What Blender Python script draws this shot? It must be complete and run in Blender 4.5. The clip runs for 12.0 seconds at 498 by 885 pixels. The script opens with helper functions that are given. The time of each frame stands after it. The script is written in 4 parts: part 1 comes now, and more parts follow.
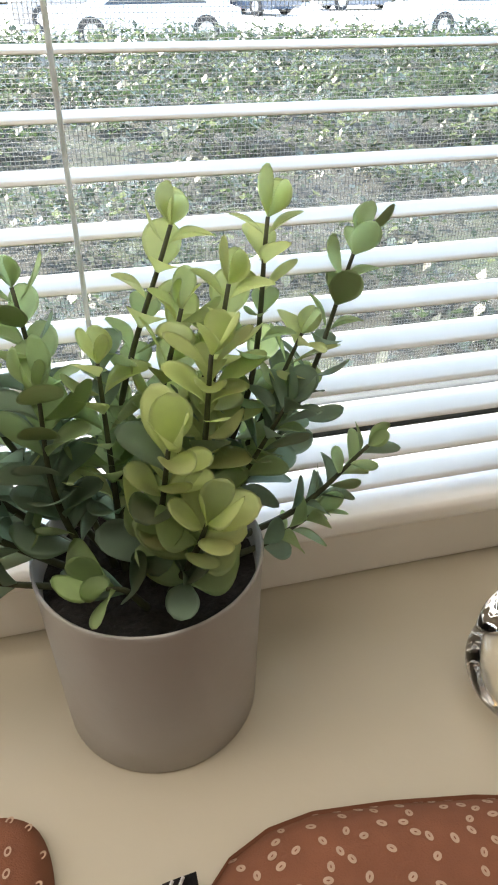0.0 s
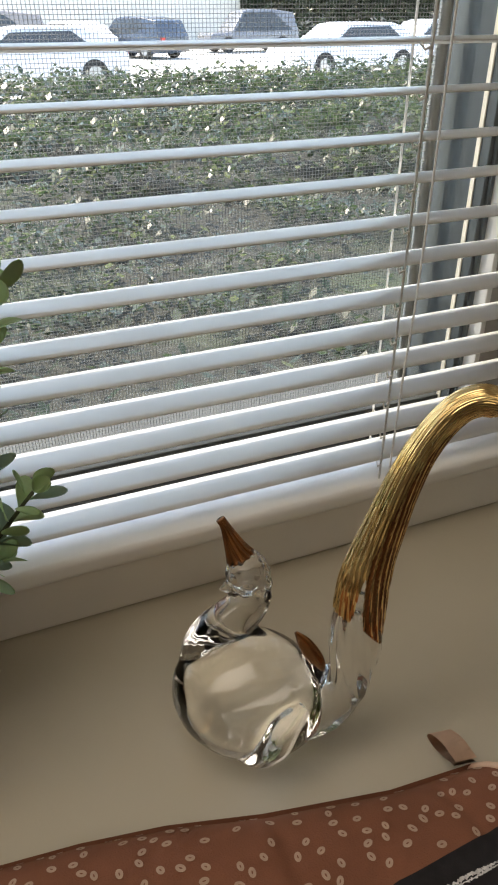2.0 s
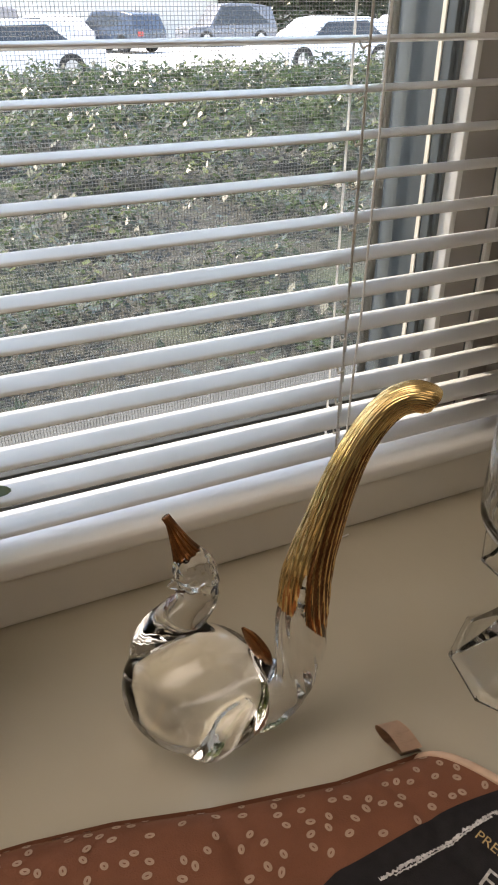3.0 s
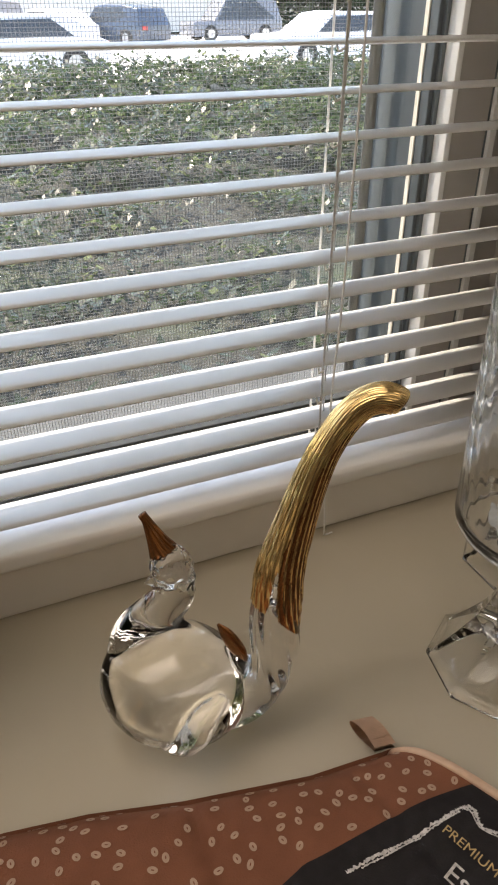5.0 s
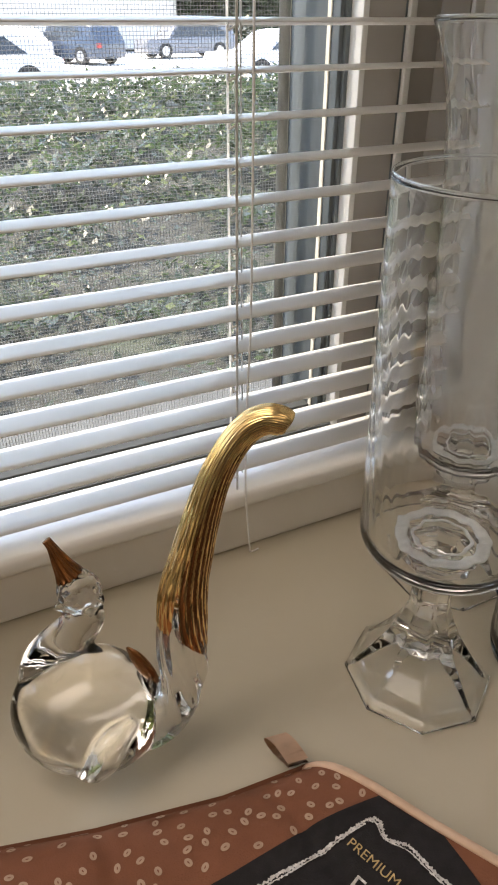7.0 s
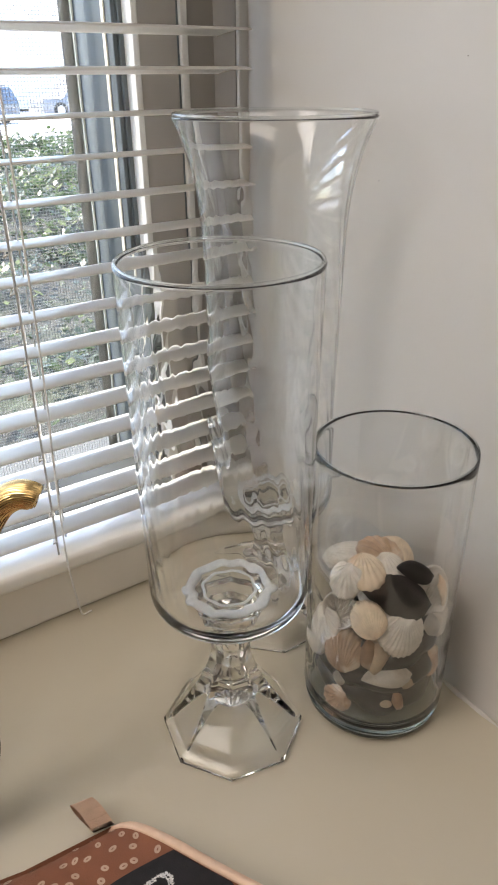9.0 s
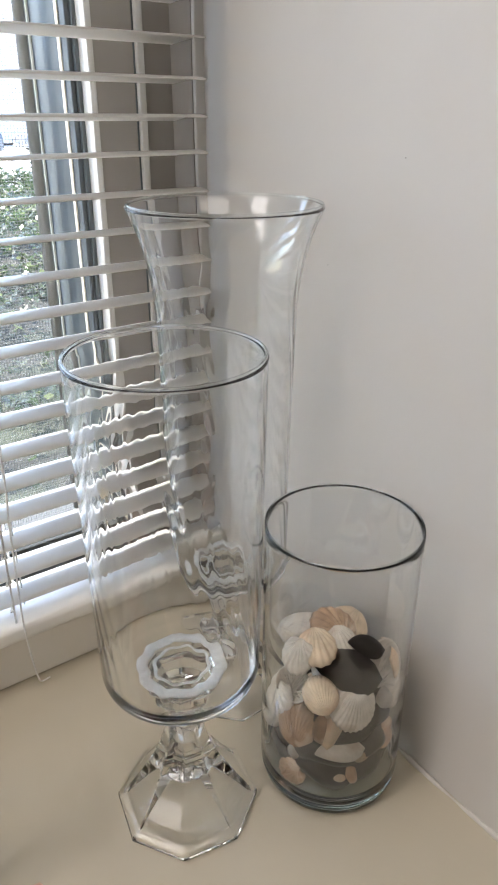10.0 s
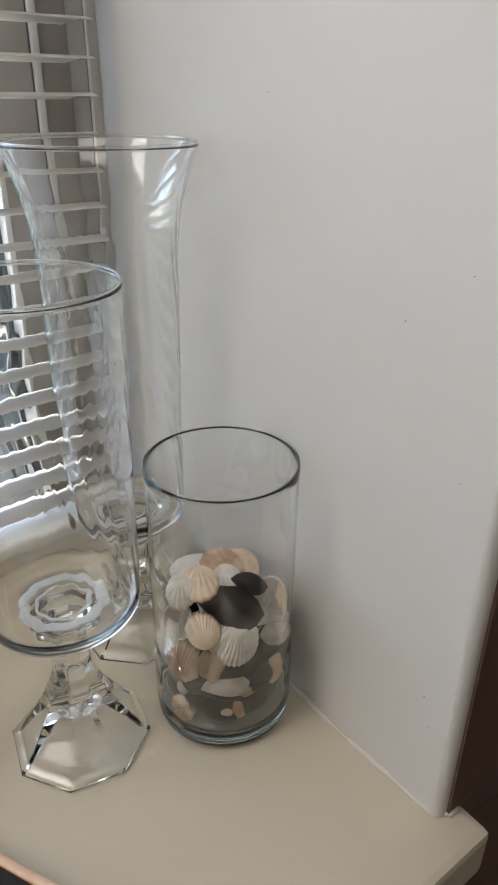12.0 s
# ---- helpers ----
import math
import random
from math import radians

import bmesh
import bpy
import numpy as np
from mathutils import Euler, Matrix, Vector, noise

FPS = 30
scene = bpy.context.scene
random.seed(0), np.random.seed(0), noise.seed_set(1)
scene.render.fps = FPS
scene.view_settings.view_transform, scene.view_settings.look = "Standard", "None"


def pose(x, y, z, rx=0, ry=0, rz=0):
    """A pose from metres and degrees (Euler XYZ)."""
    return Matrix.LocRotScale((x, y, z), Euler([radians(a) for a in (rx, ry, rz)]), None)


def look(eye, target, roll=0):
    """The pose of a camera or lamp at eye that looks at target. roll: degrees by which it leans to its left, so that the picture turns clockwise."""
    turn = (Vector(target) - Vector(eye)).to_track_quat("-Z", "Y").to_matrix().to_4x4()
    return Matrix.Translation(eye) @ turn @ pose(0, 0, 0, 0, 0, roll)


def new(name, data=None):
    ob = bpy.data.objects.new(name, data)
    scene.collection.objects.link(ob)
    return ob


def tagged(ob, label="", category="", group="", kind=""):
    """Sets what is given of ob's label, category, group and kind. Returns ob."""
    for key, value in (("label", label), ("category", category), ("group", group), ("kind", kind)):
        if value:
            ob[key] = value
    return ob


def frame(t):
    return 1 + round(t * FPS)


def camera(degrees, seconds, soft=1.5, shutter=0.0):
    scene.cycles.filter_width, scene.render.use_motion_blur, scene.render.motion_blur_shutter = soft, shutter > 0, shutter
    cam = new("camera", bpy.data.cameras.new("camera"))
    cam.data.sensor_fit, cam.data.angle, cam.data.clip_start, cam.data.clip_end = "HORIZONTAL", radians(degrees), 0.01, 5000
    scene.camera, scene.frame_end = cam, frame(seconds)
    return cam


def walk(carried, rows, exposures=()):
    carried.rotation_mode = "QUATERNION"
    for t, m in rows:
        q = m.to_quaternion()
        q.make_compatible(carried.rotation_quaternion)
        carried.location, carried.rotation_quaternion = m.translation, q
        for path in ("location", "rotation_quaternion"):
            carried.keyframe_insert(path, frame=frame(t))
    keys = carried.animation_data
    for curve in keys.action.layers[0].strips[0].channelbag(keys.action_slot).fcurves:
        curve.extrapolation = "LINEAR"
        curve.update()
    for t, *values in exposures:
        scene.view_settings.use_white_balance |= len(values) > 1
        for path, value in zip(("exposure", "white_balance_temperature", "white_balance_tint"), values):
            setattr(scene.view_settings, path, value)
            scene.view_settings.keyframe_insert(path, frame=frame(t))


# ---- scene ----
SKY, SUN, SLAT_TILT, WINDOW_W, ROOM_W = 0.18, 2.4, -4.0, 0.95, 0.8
EXPOSURES = [(0.0, 3.17, 7150, 13), (0.3, 2.70, 7150, 13), (0.5, 2.34, 7150, 11), (1.0, 2.17, 7400, 12), (1.5, 2.21, 7350, 12), (3.0, 2.39, 7600, 18), (6.5, 2.58, 7500, 18), (8.5, 3.10, 7050, 16), (9.5, 3.20, 6700, 16), (10.5, 3.24, 6500, 14), (12.0, 3.18, 6400, 13)]
MARKS = [(0.2674, 1.0432, 0.0004), (0.2299, 0.8701, 0.0004), (0.2249, 0.8547, 0.0003), (0.4043, 1.0701, 0.0003), (0.3577, 1.1233, 0.0003), (0.2305, 0.9863, 0.0003), (0.5123, 0.9368, 0.0003), (0.2392, 1.0664, 0.0003)]
LENS = 40.0
cam = camera(LENS, 12.0, 2.0)
# seconds, eye x, y, z, pitch, yaw, roll
PATH = [
    (0.0, 0.3887, 0.2462, 1.0823, -34.70, -14.13, 0.20),
    (0.3, 0.4241, 0.2325, 1.0795, -33.08, -14.49, 0.19),
    (0.6, 0.4388, 0.2312, 1.0849, -33.72, -17.73, 0.19),
    (1.0, 0.4656, 0.2195, 1.0869, -32.79, -19.07, -0.63),
    (1.5, 0.4840, 0.2125, 1.0942, -31.87, -20.88, -1.03),
    (2.0, 0.4894, 0.2090, 1.0906, -32.07, -21.66, -0.35),
    (2.5, 0.4992, 0.2024, 1.0914, -32.28, -23.14, -0.30),
    (3.0, 0.5047, 0.2013, 1.0922, -32.44, -23.29, -0.19),
    (5.0, 0.5147, 0.1945, 1.0953, -32.78, -23.01, -0.06),
    (5.5, 0.5179, 0.1936, 1.0946, -33.38, -23.72, 0.57),
    (6.0, 0.5186, 0.1922, 1.0952, -33.32, -23.22, -0.17),
    (6.5, 0.5279, 0.1901, 1.0984, -32.92, -24.40, -0.13),
    (8.3, 0.5733, 0.1492, 1.1112, -28.66, -31.39, -0.92),
    (8.5, 0.5795, 0.1457, 1.1171, -28.86, -32.07, -1.20),
    (9.0, 0.5931, 0.1399, 1.1159, -28.04, -33.80, -0.57),
    (9.5, 0.6029, 0.1388, 1.1280, -26.82, -34.70, 0.27),
    (10.0, 0.6081, 0.1357, 1.1394, -25.50, -35.53, 0.20),
    (10.5, 0.6203, 0.1260, 1.1549, -23.87, -35.60, -0.11),
    (11.0, 0.6209, 0.1288, 1.1519, -24.86, -34.59, 0.07),
    (11.5, 0.6483, 0.1063, 1.1365, -26.33, -34.22, -0.76),
    (12.0, 0.6416, 0.0953, 1.1232, -27.13, -37.28, 0.68),
]
walk(cam, [(t, pose(x, y, z, 90 + p, 0, w) @ pose(0, 0, 0, 0, 0, r)) for t, x, y, z, p, w, r in PATH],
     exposures=EXPOSURES)

# ---- light ----
scene.cycles.transparent_max_bounces = 32
scene.cycles.max_bounces = 16
scene.cycles.transmission_bounces = 16
scene.cycles.caustics_refractive = scene.cycles.caustics_reflective = True
scene.cycles.blur_glossy = 0.0
world = bpy.data.worlds.new("sky")
world.use_nodes = True
scene.world = world
wn = world.node_tree.nodes
sky = wn.new("ShaderNodeTexSky")
sky.sky_type, sky.sun_disc = "NISHITA", False
sky.sun_elevation, sky.sun_rotation = radians(61), radians(-35)
world.node_tree.links.new(sky.outputs[0], wn["Background"].inputs[0])
wn["Background"].inputs[1].default_value = SKY
sun_data = bpy.data.lights.new("sun", "SUN")
sun_data.energy, sun_data.angle, sun_data.color = SUN, radians(0.5), (1, 0.95, 0.87)
sun = new("sun", sun_data)
sun.matrix_world = look((-4, 5.8, 12.7), (0, 0, 0))


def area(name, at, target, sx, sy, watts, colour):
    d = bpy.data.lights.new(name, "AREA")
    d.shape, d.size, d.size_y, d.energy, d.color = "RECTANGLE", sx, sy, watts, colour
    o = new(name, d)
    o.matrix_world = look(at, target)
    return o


# daylight through the upper part of the window opening
area("window_daylight", (0.0, 0.33, 1.64), (0.0, 0.03, 1.30), 1.2, 0.44, WINDOW_W, (1, 0.97, 0.92))
# unseen fill lamp added behind the viewer to brighten the room side
area("room_fill_lamp", (0.3, -1.2, 2.45), (0.3, -1.1, 0), 1.2, 0.6, ROOM_W, (1, 0.93, 0.82))


# ---- materials ----
def material(name, base, rough=0.5, metal=0.0, vary=0.08, scale=40.0, bump=0.0, bump_scale=200.0, spec=0.5, trans=0.0, ior=1.5, rand=0.0, stain=None, stain_scale=6.0):
    m = bpy.data.materials.new(name)
    m.use_nodes = True
    nt = m.node_tree
    b = nt.nodes["Principled BSDF"]
    b.inputs["Base Color"].default_value = (*base, 1)
    b.inputs["Roughness"].default_value = rough
    b.inputs["Metallic"].default_value = metal
    b.inputs["Specular IOR Level"].default_value = spec
    b.inputs["Transmission Weight"].default_value = trans
    b.inputs["IOR"].default_value = ior
    tc = nt.nodes.new("ShaderNodeTexCoord")
    L = nt.links.new
    if vary or rand or stain:
        n = nt.nodes.new("ShaderNodeTexNoise")
        n.inputs["Scale"].default_value, n.inputs["Detail"].default_value = scale, 5
        L(tc.outputs["Object"], n.inputs["Vector"])
        ramp = nt.nodes.new("ShaderNodeMapRange")
        ramp.inputs["From Min"].default_value, ramp.inputs["From Max"].default_value = 0.3, 0.7
        ramp.inputs["To Min"].default_value, ramp.inputs["To Max"].default_value = 1 - vary, 1 + vary
        L(n.outputs["Fac"], ramp.inputs["Value"])
        value = ramp.outputs[0]
        if rand:
            info = nt.nodes.new("ShaderNodeObjectInfo")
            r2 = nt.nodes.new("ShaderNodeMapRange")
            r2.inputs["To Min"].default_value, r2.inputs["To Max"].default_value = 1 - rand, 1 + rand
            L(info.outputs["Random"], r2.inputs["Value"])
            mu = nt.nodes.new("ShaderNodeMath")
            mu.operation = "MULTIPLY"
            L(value, mu.inputs[0]), L(r2.outputs[0], mu.inputs[1])
            value = mu.outputs[0]
        mix = nt.nodes.new("ShaderNodeVectorMath")
        mix.operation = "SCALE"
        mix.inputs[0].default_value = base
        L(value, mix.inputs["Scale"])
        colour = mix.outputs[0]
        if stain:
            n2 = nt.nodes.new("ShaderNodeTexNoise")
            n2.inputs["Scale"].default_value, n2.inputs["Detail"].default_value = stain_scale, 6
            L(tc.outputs["Object"], n2.inputs["Vector"])
            r3 = nt.nodes.new("ShaderNodeMapRange")
            r3.inputs["From Min"].default_value, r3.inputs["From Max"].default_value = 0.52, 0.72
            L(n2.outputs["Fac"], r3.inputs["Value"])
            mx = nt.nodes.new("ShaderNodeMix")
            mx.data_type = "RGBA"
            L(r3.outputs[0], mx.inputs[0])
            L(colour, mx.inputs[6])
            mx.inputs[7].default_value = (*stain, 1)
            colour = mx.outputs[2]
        L(colour, b.inputs["Base Color"])
    if bump:
        n3 = nt.nodes.new("ShaderNodeTexNoise")
        n3.inputs["Scale"].default_value, n3.inputs["Detail"].default_value = bump_scale, 4
        L(tc.outputs["Object"], n3.inputs["Vector"])
        bp = nt.nodes.new("ShaderNodeBump")
        bp.inputs["Strength"].default_value, bp.inputs["Distance"].default_value = 0.6, bump
        L(n3.outputs["Fac"], bp.inputs["Height"])
        L(bp.outputs[0], b.inputs["Normal"])
    return m


def leafy(name, base, glow, rough=0.5, rand=0.25):
    """Leaf: glossy front with light coming through."""
    m = material(name, base, rough, vary=0.12, scale=120, rand=rand)
    nt = m.node_tree
    b = nt.nodes["Principled BSDF"]
    tr = nt.nodes.new("ShaderNodeBsdfTranslucent")
    tr.inputs[0].default_value = (*glow, 1)
    mix = nt.nodes.new("ShaderNodeMixShader")
    mix.inputs[0].default_value = 0.52
    nt.links.new(b.outputs[0], mix.inputs[1])
    nt.links.new(tr.outputs[0], mix.inputs[2])
    nt.links.new(mix.outputs[0], nt.nodes["Material Output"].inputs[0])
    return m


M_SILL = material("sill_laminate", (0.52, 0.465, 0.36), 0.34, vary=0.03, scale=9, bump=0.0004, bump_scale=90, stain=(0.50, 0.445, 0.345), stain_scale=5)
M_TRIM = material("trim_paint", (0.82, 0.78, 0.71), 0.45, vary=0.03, scale=14, bump=0.0005, bump_scale=60)
M_WALL = material("wall_paint", (0.585, 0.552, 0.513), 0.75, vary=0.025, scale=7, bump=0.0009, bump_scale=45)
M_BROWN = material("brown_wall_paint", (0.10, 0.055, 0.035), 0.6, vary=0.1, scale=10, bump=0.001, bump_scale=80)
M_ROOM = material("room_paint", (0.70, 0.66, 0.60), 0.8, vary=0.03, scale=3)
M_FLOOR = material("carpet", (0.22, 0.18, 0.15), 0.95, vary=0.2, scale=300, bump=0.002, bump_scale=900)
M_SLAT = material("slat_enamel", (0.89, 0.865, 0.815), 0.32, vary=0.02, scale=30)
M_CORD = material("cord", (0.84, 0.83, 0.80), 0.8, vary=0.1, scale=900)
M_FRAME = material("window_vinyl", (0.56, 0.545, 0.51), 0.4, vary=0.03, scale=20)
# frame vinyl darkened in base colour for jamb shade; also spline, wall marks
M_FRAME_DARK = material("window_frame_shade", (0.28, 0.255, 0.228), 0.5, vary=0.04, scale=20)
# near-black, slightly mottled base for the ledge and lower rails
M_LEDGE = material("dark_aluminium", (0.065, 0.07, 0.068), 0.7, vary=0.2, scale=30, spec=0.2)
M_STILE = material("grey_vinyl", (0.80, 0.745, 0.62), 0.5, vary=0.05, scale=20)
M_PLASTIC = leafy("clear_plastic", (0.85, 0.85, 0.83), (0.95, 0.95, 0.92), 0.3, 0.0)
M_GASKET = material("rubber_gasket", (0.075, 0.088, 0.092), 0.45, vary=0.08, scale=60)
M_GASKET_GREY = material("grey_rubber", (0.10, 0.115, 0.118), 0.5, vary=0.06, scale=60)
M_OUTER = material("outer_frame_vinyl", (0.22, 0.235, 0.235), 0.5, vary=0.05, scale=20)
M_SCREEN = material("screen_wire", (0.24, 0.24, 0.235), 0.5, metal=0.3, vary=0)
# white glaze greyed in its base colour for the backlit shade
M_POT = material("pot_glaze_shaded", (0.40, 0.375, 0.35), 0.42, vary=0.025, scale=25, bump=0.0003, bump_scale=150)
M_SOIL = material("potting_soil", (0.018, 0.015, 0.013), 0.9, vary=0.5, scale=400, bump=0.004, bump_scale=350)
M_STEM = material("plant_stem", (0.06, 0.068, 0.032), 0.6, vary=0.3, scale=150)
M_STEM_G = material("plant_stem_green", (0.12, 0.17, 0.06), 0.55, vary=0.2, scale=150)
M_LEAF_DARK = leafy("leaf_blue_green", (0.25, 0.33, 0.265), (0.42, 0.54, 0.36), 0.55)
M_LEAF = leafy("leaf_green", (0.38, 0.475, 0.28), (0.66, 0.79, 0.42), 0.55)
M_LEAF_LIGHT = leafy("leaf_yellow_green", (0.59, 0.655, 0.38), (0.88, 0.94, 0.53), 0.55)


def solid_glass(name, tint, ior=1.5):
    """Glass with a true thickness: it refracts and reflects at both faces."""
    m = bpy.data.materials.new(name)
    m.use_nodes = True
    nt = m.node_tree
    nt.nodes.remove(nt.nodes["Principled BSDF"])
    g = nt.nodes.new("ShaderNodeBsdfGlass")
    g.inputs["Color"].default_value = (*tint, 1)
    g.inputs["Roughness"].default_value = 0.0
    g.inputs["IOR"].default_value = ior
    nt.links.new(g.outputs[0], nt.nodes["Material Output"].inputs[0])
    return m


def thin_glass(name, tint):
    """A thin clear pane, with gloss that grows towards grazing angles."""
    m = bpy.data.materials.new(name)
    m.use_nodes = True
    nt = m.node_tree
    nt.nodes.remove(nt.nodes["Principled BSDF"])
    L = nt.links.new
    clear = nt.nodes.new("ShaderNodeBsdfTransparent")
    clear.inputs[0].default_value = (*tint, 1)
    gloss = nt.nodes.new("ShaderNodeBsdfGlossy")
    gloss.inputs["Roughness"].default_value = 0.02
    lw = nt.nodes.new("ShaderNodeLayerWeight")
    lw.inputs[0].default_value = 0.5
    pw = nt.nodes.new("ShaderNodeMath")
    pw.operation = "POWER"
    pw.inputs[1].default_value = 3.9
    L(lw.outputs["Facing"], pw.inputs[0])
    fr = nt.nodes.new("ShaderNodeMath")
    fr.operation = "MULTIPLY_ADD"
    fr.inputs[1].default_value, fr.inputs[2].default_value = 0.92, 0.018
    L(pw.outputs[0], fr.inputs[0])
    mix = nt.nodes.new("ShaderNodeMixShader")
    L(fr.outputs[0], mix.inputs[0])
    L(clear.outputs[0], mix.inputs[1])
    L(gloss.outputs[0], mix.inputs[2])
    L(mix.outputs[0], nt.nodes["Material Output"].inputs[0])
    return m


M_GLASS = solid_glass("blown_glass", (0.997, 1.0, 0.999))
M_JAR = solid_glass("jar_glass", (0.997, 1.0, 0.999))
M_FOOT = solid_glass("pressed_glass", (0.997, 1.0, 0.999))
M_RIMGLASS = solid_glass("rim_glass", (0.98, 0.992, 0.99))
M_BASEGLASS = solid_glass("base_glass", (0.90, 0.95, 0.955))
M_CRYSTAL = solid_glass("crystal_glass", (0.996, 0.999, 0.998))
M_PANE = thin_glass("window_glass", (0.95, 0.97, 0.965))
M_FROST = material("frosted_glass", (0.78, 0.80, 0.80), 0.45, vary=0.15, scale=400, trans=0.55, bump=0.0005, bump_scale=500)
M_GOLD = material("gilded_glass", (0.93, 0.64, 0.28), 0.14, metal=1.0, vary=0.22, scale=90, bump=0.0002, bump_scale=150)
M_AMBER = material("amber_glass", (0.26, 0.10, 0.03), 0.14, metal=0.6, vary=0.3, scale=120, trans=0.3, bump=0.0002, bump_scale=200)
M_CLOTH = material("brown_cotton", (0.232, 0.092, 0.051), 0.85, vary=0.1, scale=60, bump=0.0006, bump_scale=1500, spec=0.2)
M_PRINT = material("cream_print", (0.48, 0.325, 0.235), 0.85, vary=0.1, scale=400, spec=0.2)
M_BLACK = material("black_print", (0.018, 0.016, 0.017), 0.8, vary=0.2, scale=200, bump=0.0004, bump_scale=1500, spec=0.3)
M_CHALK = material("chalk_print", (0.62, 0.60, 0.58), 0.85, vary=0.3, scale=500, spec=0.2)
M_OCHRE = material("ochre_print", (0.58, 0.42, 0.20), 0.85, vary=0.2, scale=400, spec=0.2)
M_BIND = material("peach_binding", (0.72, 0.50, 0.36), 0.8, vary=0.06, scale=200, bump=0.0004, bump_scale=1800, spec=0.2)
M_SHELL = material("shell_cream", (0.67, 0.54, 0.39), 0.5, vary=0.16, scale=160, rand=0.12, stain=(0.55, 0.36, 0.22), stain_scale=60)
M_SHELL_W = material("shell_white", (0.66, 0.61, 0.54), 0.45, vary=0.12, scale=160, rand=0.1, stain=(0.46, 0.37, 0.28), stain_scale=70)
M_SHELL_D = material("shell_dark", (0.030, 0.027, 0.026), 0.4, vary=0.4, scale=120, rand=0.3, stain=(0.065, 0.058, 0.053), stain_scale=50)
M_SHELL_T = material("shell_tan", (0.42, 0.27, 0.165), 0.5, vary=0.25, scale=140, rand=0.2, stain=(0.65, 0.55, 0.44), stain_scale=60)
# asphalt base lifted well above its own tone to carry the sun's glare
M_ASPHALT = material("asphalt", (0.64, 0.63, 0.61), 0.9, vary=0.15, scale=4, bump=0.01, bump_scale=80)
M_GROUND = material("mulch_soil", (0.020, 0.021, 0.015), 0.95, vary=0.5, scale=9, bump=0.03, bump_scale=20, stain=(0.03, 0.042, 0.02), stain_scale=1.2)
M_SHRUB = leafy("shrub_leaf", (0.035, 0.055, 0.033), (0.05, 0.08, 0.035), 0.35)
M_SHRUB_L = leafy("shrub_leaf_light", (0.095, 0.115, 0.075), (0.14, 0.17, 0.085), 0.3)
M_FACADE = material("pale_facade", (0.62, 0.58, 0.52), 0.8, vary=0.06, scale=0.8)
M_TYRE = material("tyre", (0.02, 0.02, 0.02), 0.8, vary=0.1)
M_RIM = material("wheel_rim", (0.45, 0.46, 0.47), 0.3, metal=0.8, vary=0)
M_CARGLASS = material("car_glass", (0.10, 0.12, 0.14), 0.08, vary=0)
M_LAMP_RED = material("tail_lamp", (0.4, 0.02, 0.02), 0.2, vary=0)


# ---- mesh helpers ----
def finish(name, bm, mats, parent=None, label="", smooth=True, loc=None):
    me = bpy.data.meshes.new(name)
    bm.normal_update()
    bm.to_mesh(me)
    bm.free()
    for m in mats if isinstance(mats, (list, tuple)) else [mats]:
        me.materials.append(m)
    if smooth:
        me.polygons.foreach_set("use_smooth", [True] * len(me.polygons))
    ob = new(name, me)
    if parent:
        ob.parent = parent
    if label:
        tagged(ob, label)
    return ob


def part(name, bm, mat, parent, label="", smooth=True):
    return finish(name, bm, mat, parent, label, smooth)


def empty(name, at=(0, 0, 0)):
    e = new(name)
    e.empty_display_size = 0.02
    e.location = at
    return e


def box(bm, x0, x1, y0, y1, z0, z1, bevel=0.0, mat=0):
    made = bmesh.ops.create_cube(bm, size=1, matrix=Matrix.LocRotScale(((x0 + x1) / 2, (y0 + y1) / 2, (z0 + z1) / 2), None, (x1 - x0, y1 - y0, z1 - z0)))
    vs = made["verts"]
    es = {e for v in vs for e in v.link_edges}
    fs = {f for v in vs for f in v.link_faces}
    for f in fs:
        f.material_index = mat
    if bevel:
        bmesh.ops.bevel(bm, geom=list(es), offset=bevel, segments=2, profile=0.6, affect="EDGES")
    return bm


def boxed(x0, x1, y0, y1, z0, z1, bevel=0.0):
    return box(bmesh.new(), x0, x1, y0, y1, z0, z1, bevel)


def lathe(bm, profile, n=96, ripple=None, closed=False, centre=(0, 0, 0)):
    """Turns (r, z) pairs round z. ripple(theta, r, z) shifts the radius."""
    rings = []
    for i, (r, z) in enumerate(profile):
        if r < 1e-6:
            rings.append([bm.verts.new((centre[0], centre[1], centre[2] + z))])
        else:
            ring = []
            for k in range(n):
                a = 2 * math.pi * k / n
                rr = r + (ripple(a, r, z, i) if ripple else 0)
                ring.append(bm.verts.new((centre[0] + rr * math.cos(a), centre[1] + rr * math.sin(a), centre[2] + z)))
            rings.append(ring)
    pairs = list(zip(rings, rings[1:])) + ([(rings[-1], rings[0])] if closed else [])
    for a, b in pairs:
        for k in range(n):
            q = [a[k % len(a)], a[(k + 1) % len(a)], b[(k + 1) % len(b)], b[k % len(b)]]
            q = list(dict.fromkeys(q))
            if len(q) > 2:
                bm.faces.new(q)
    return bm


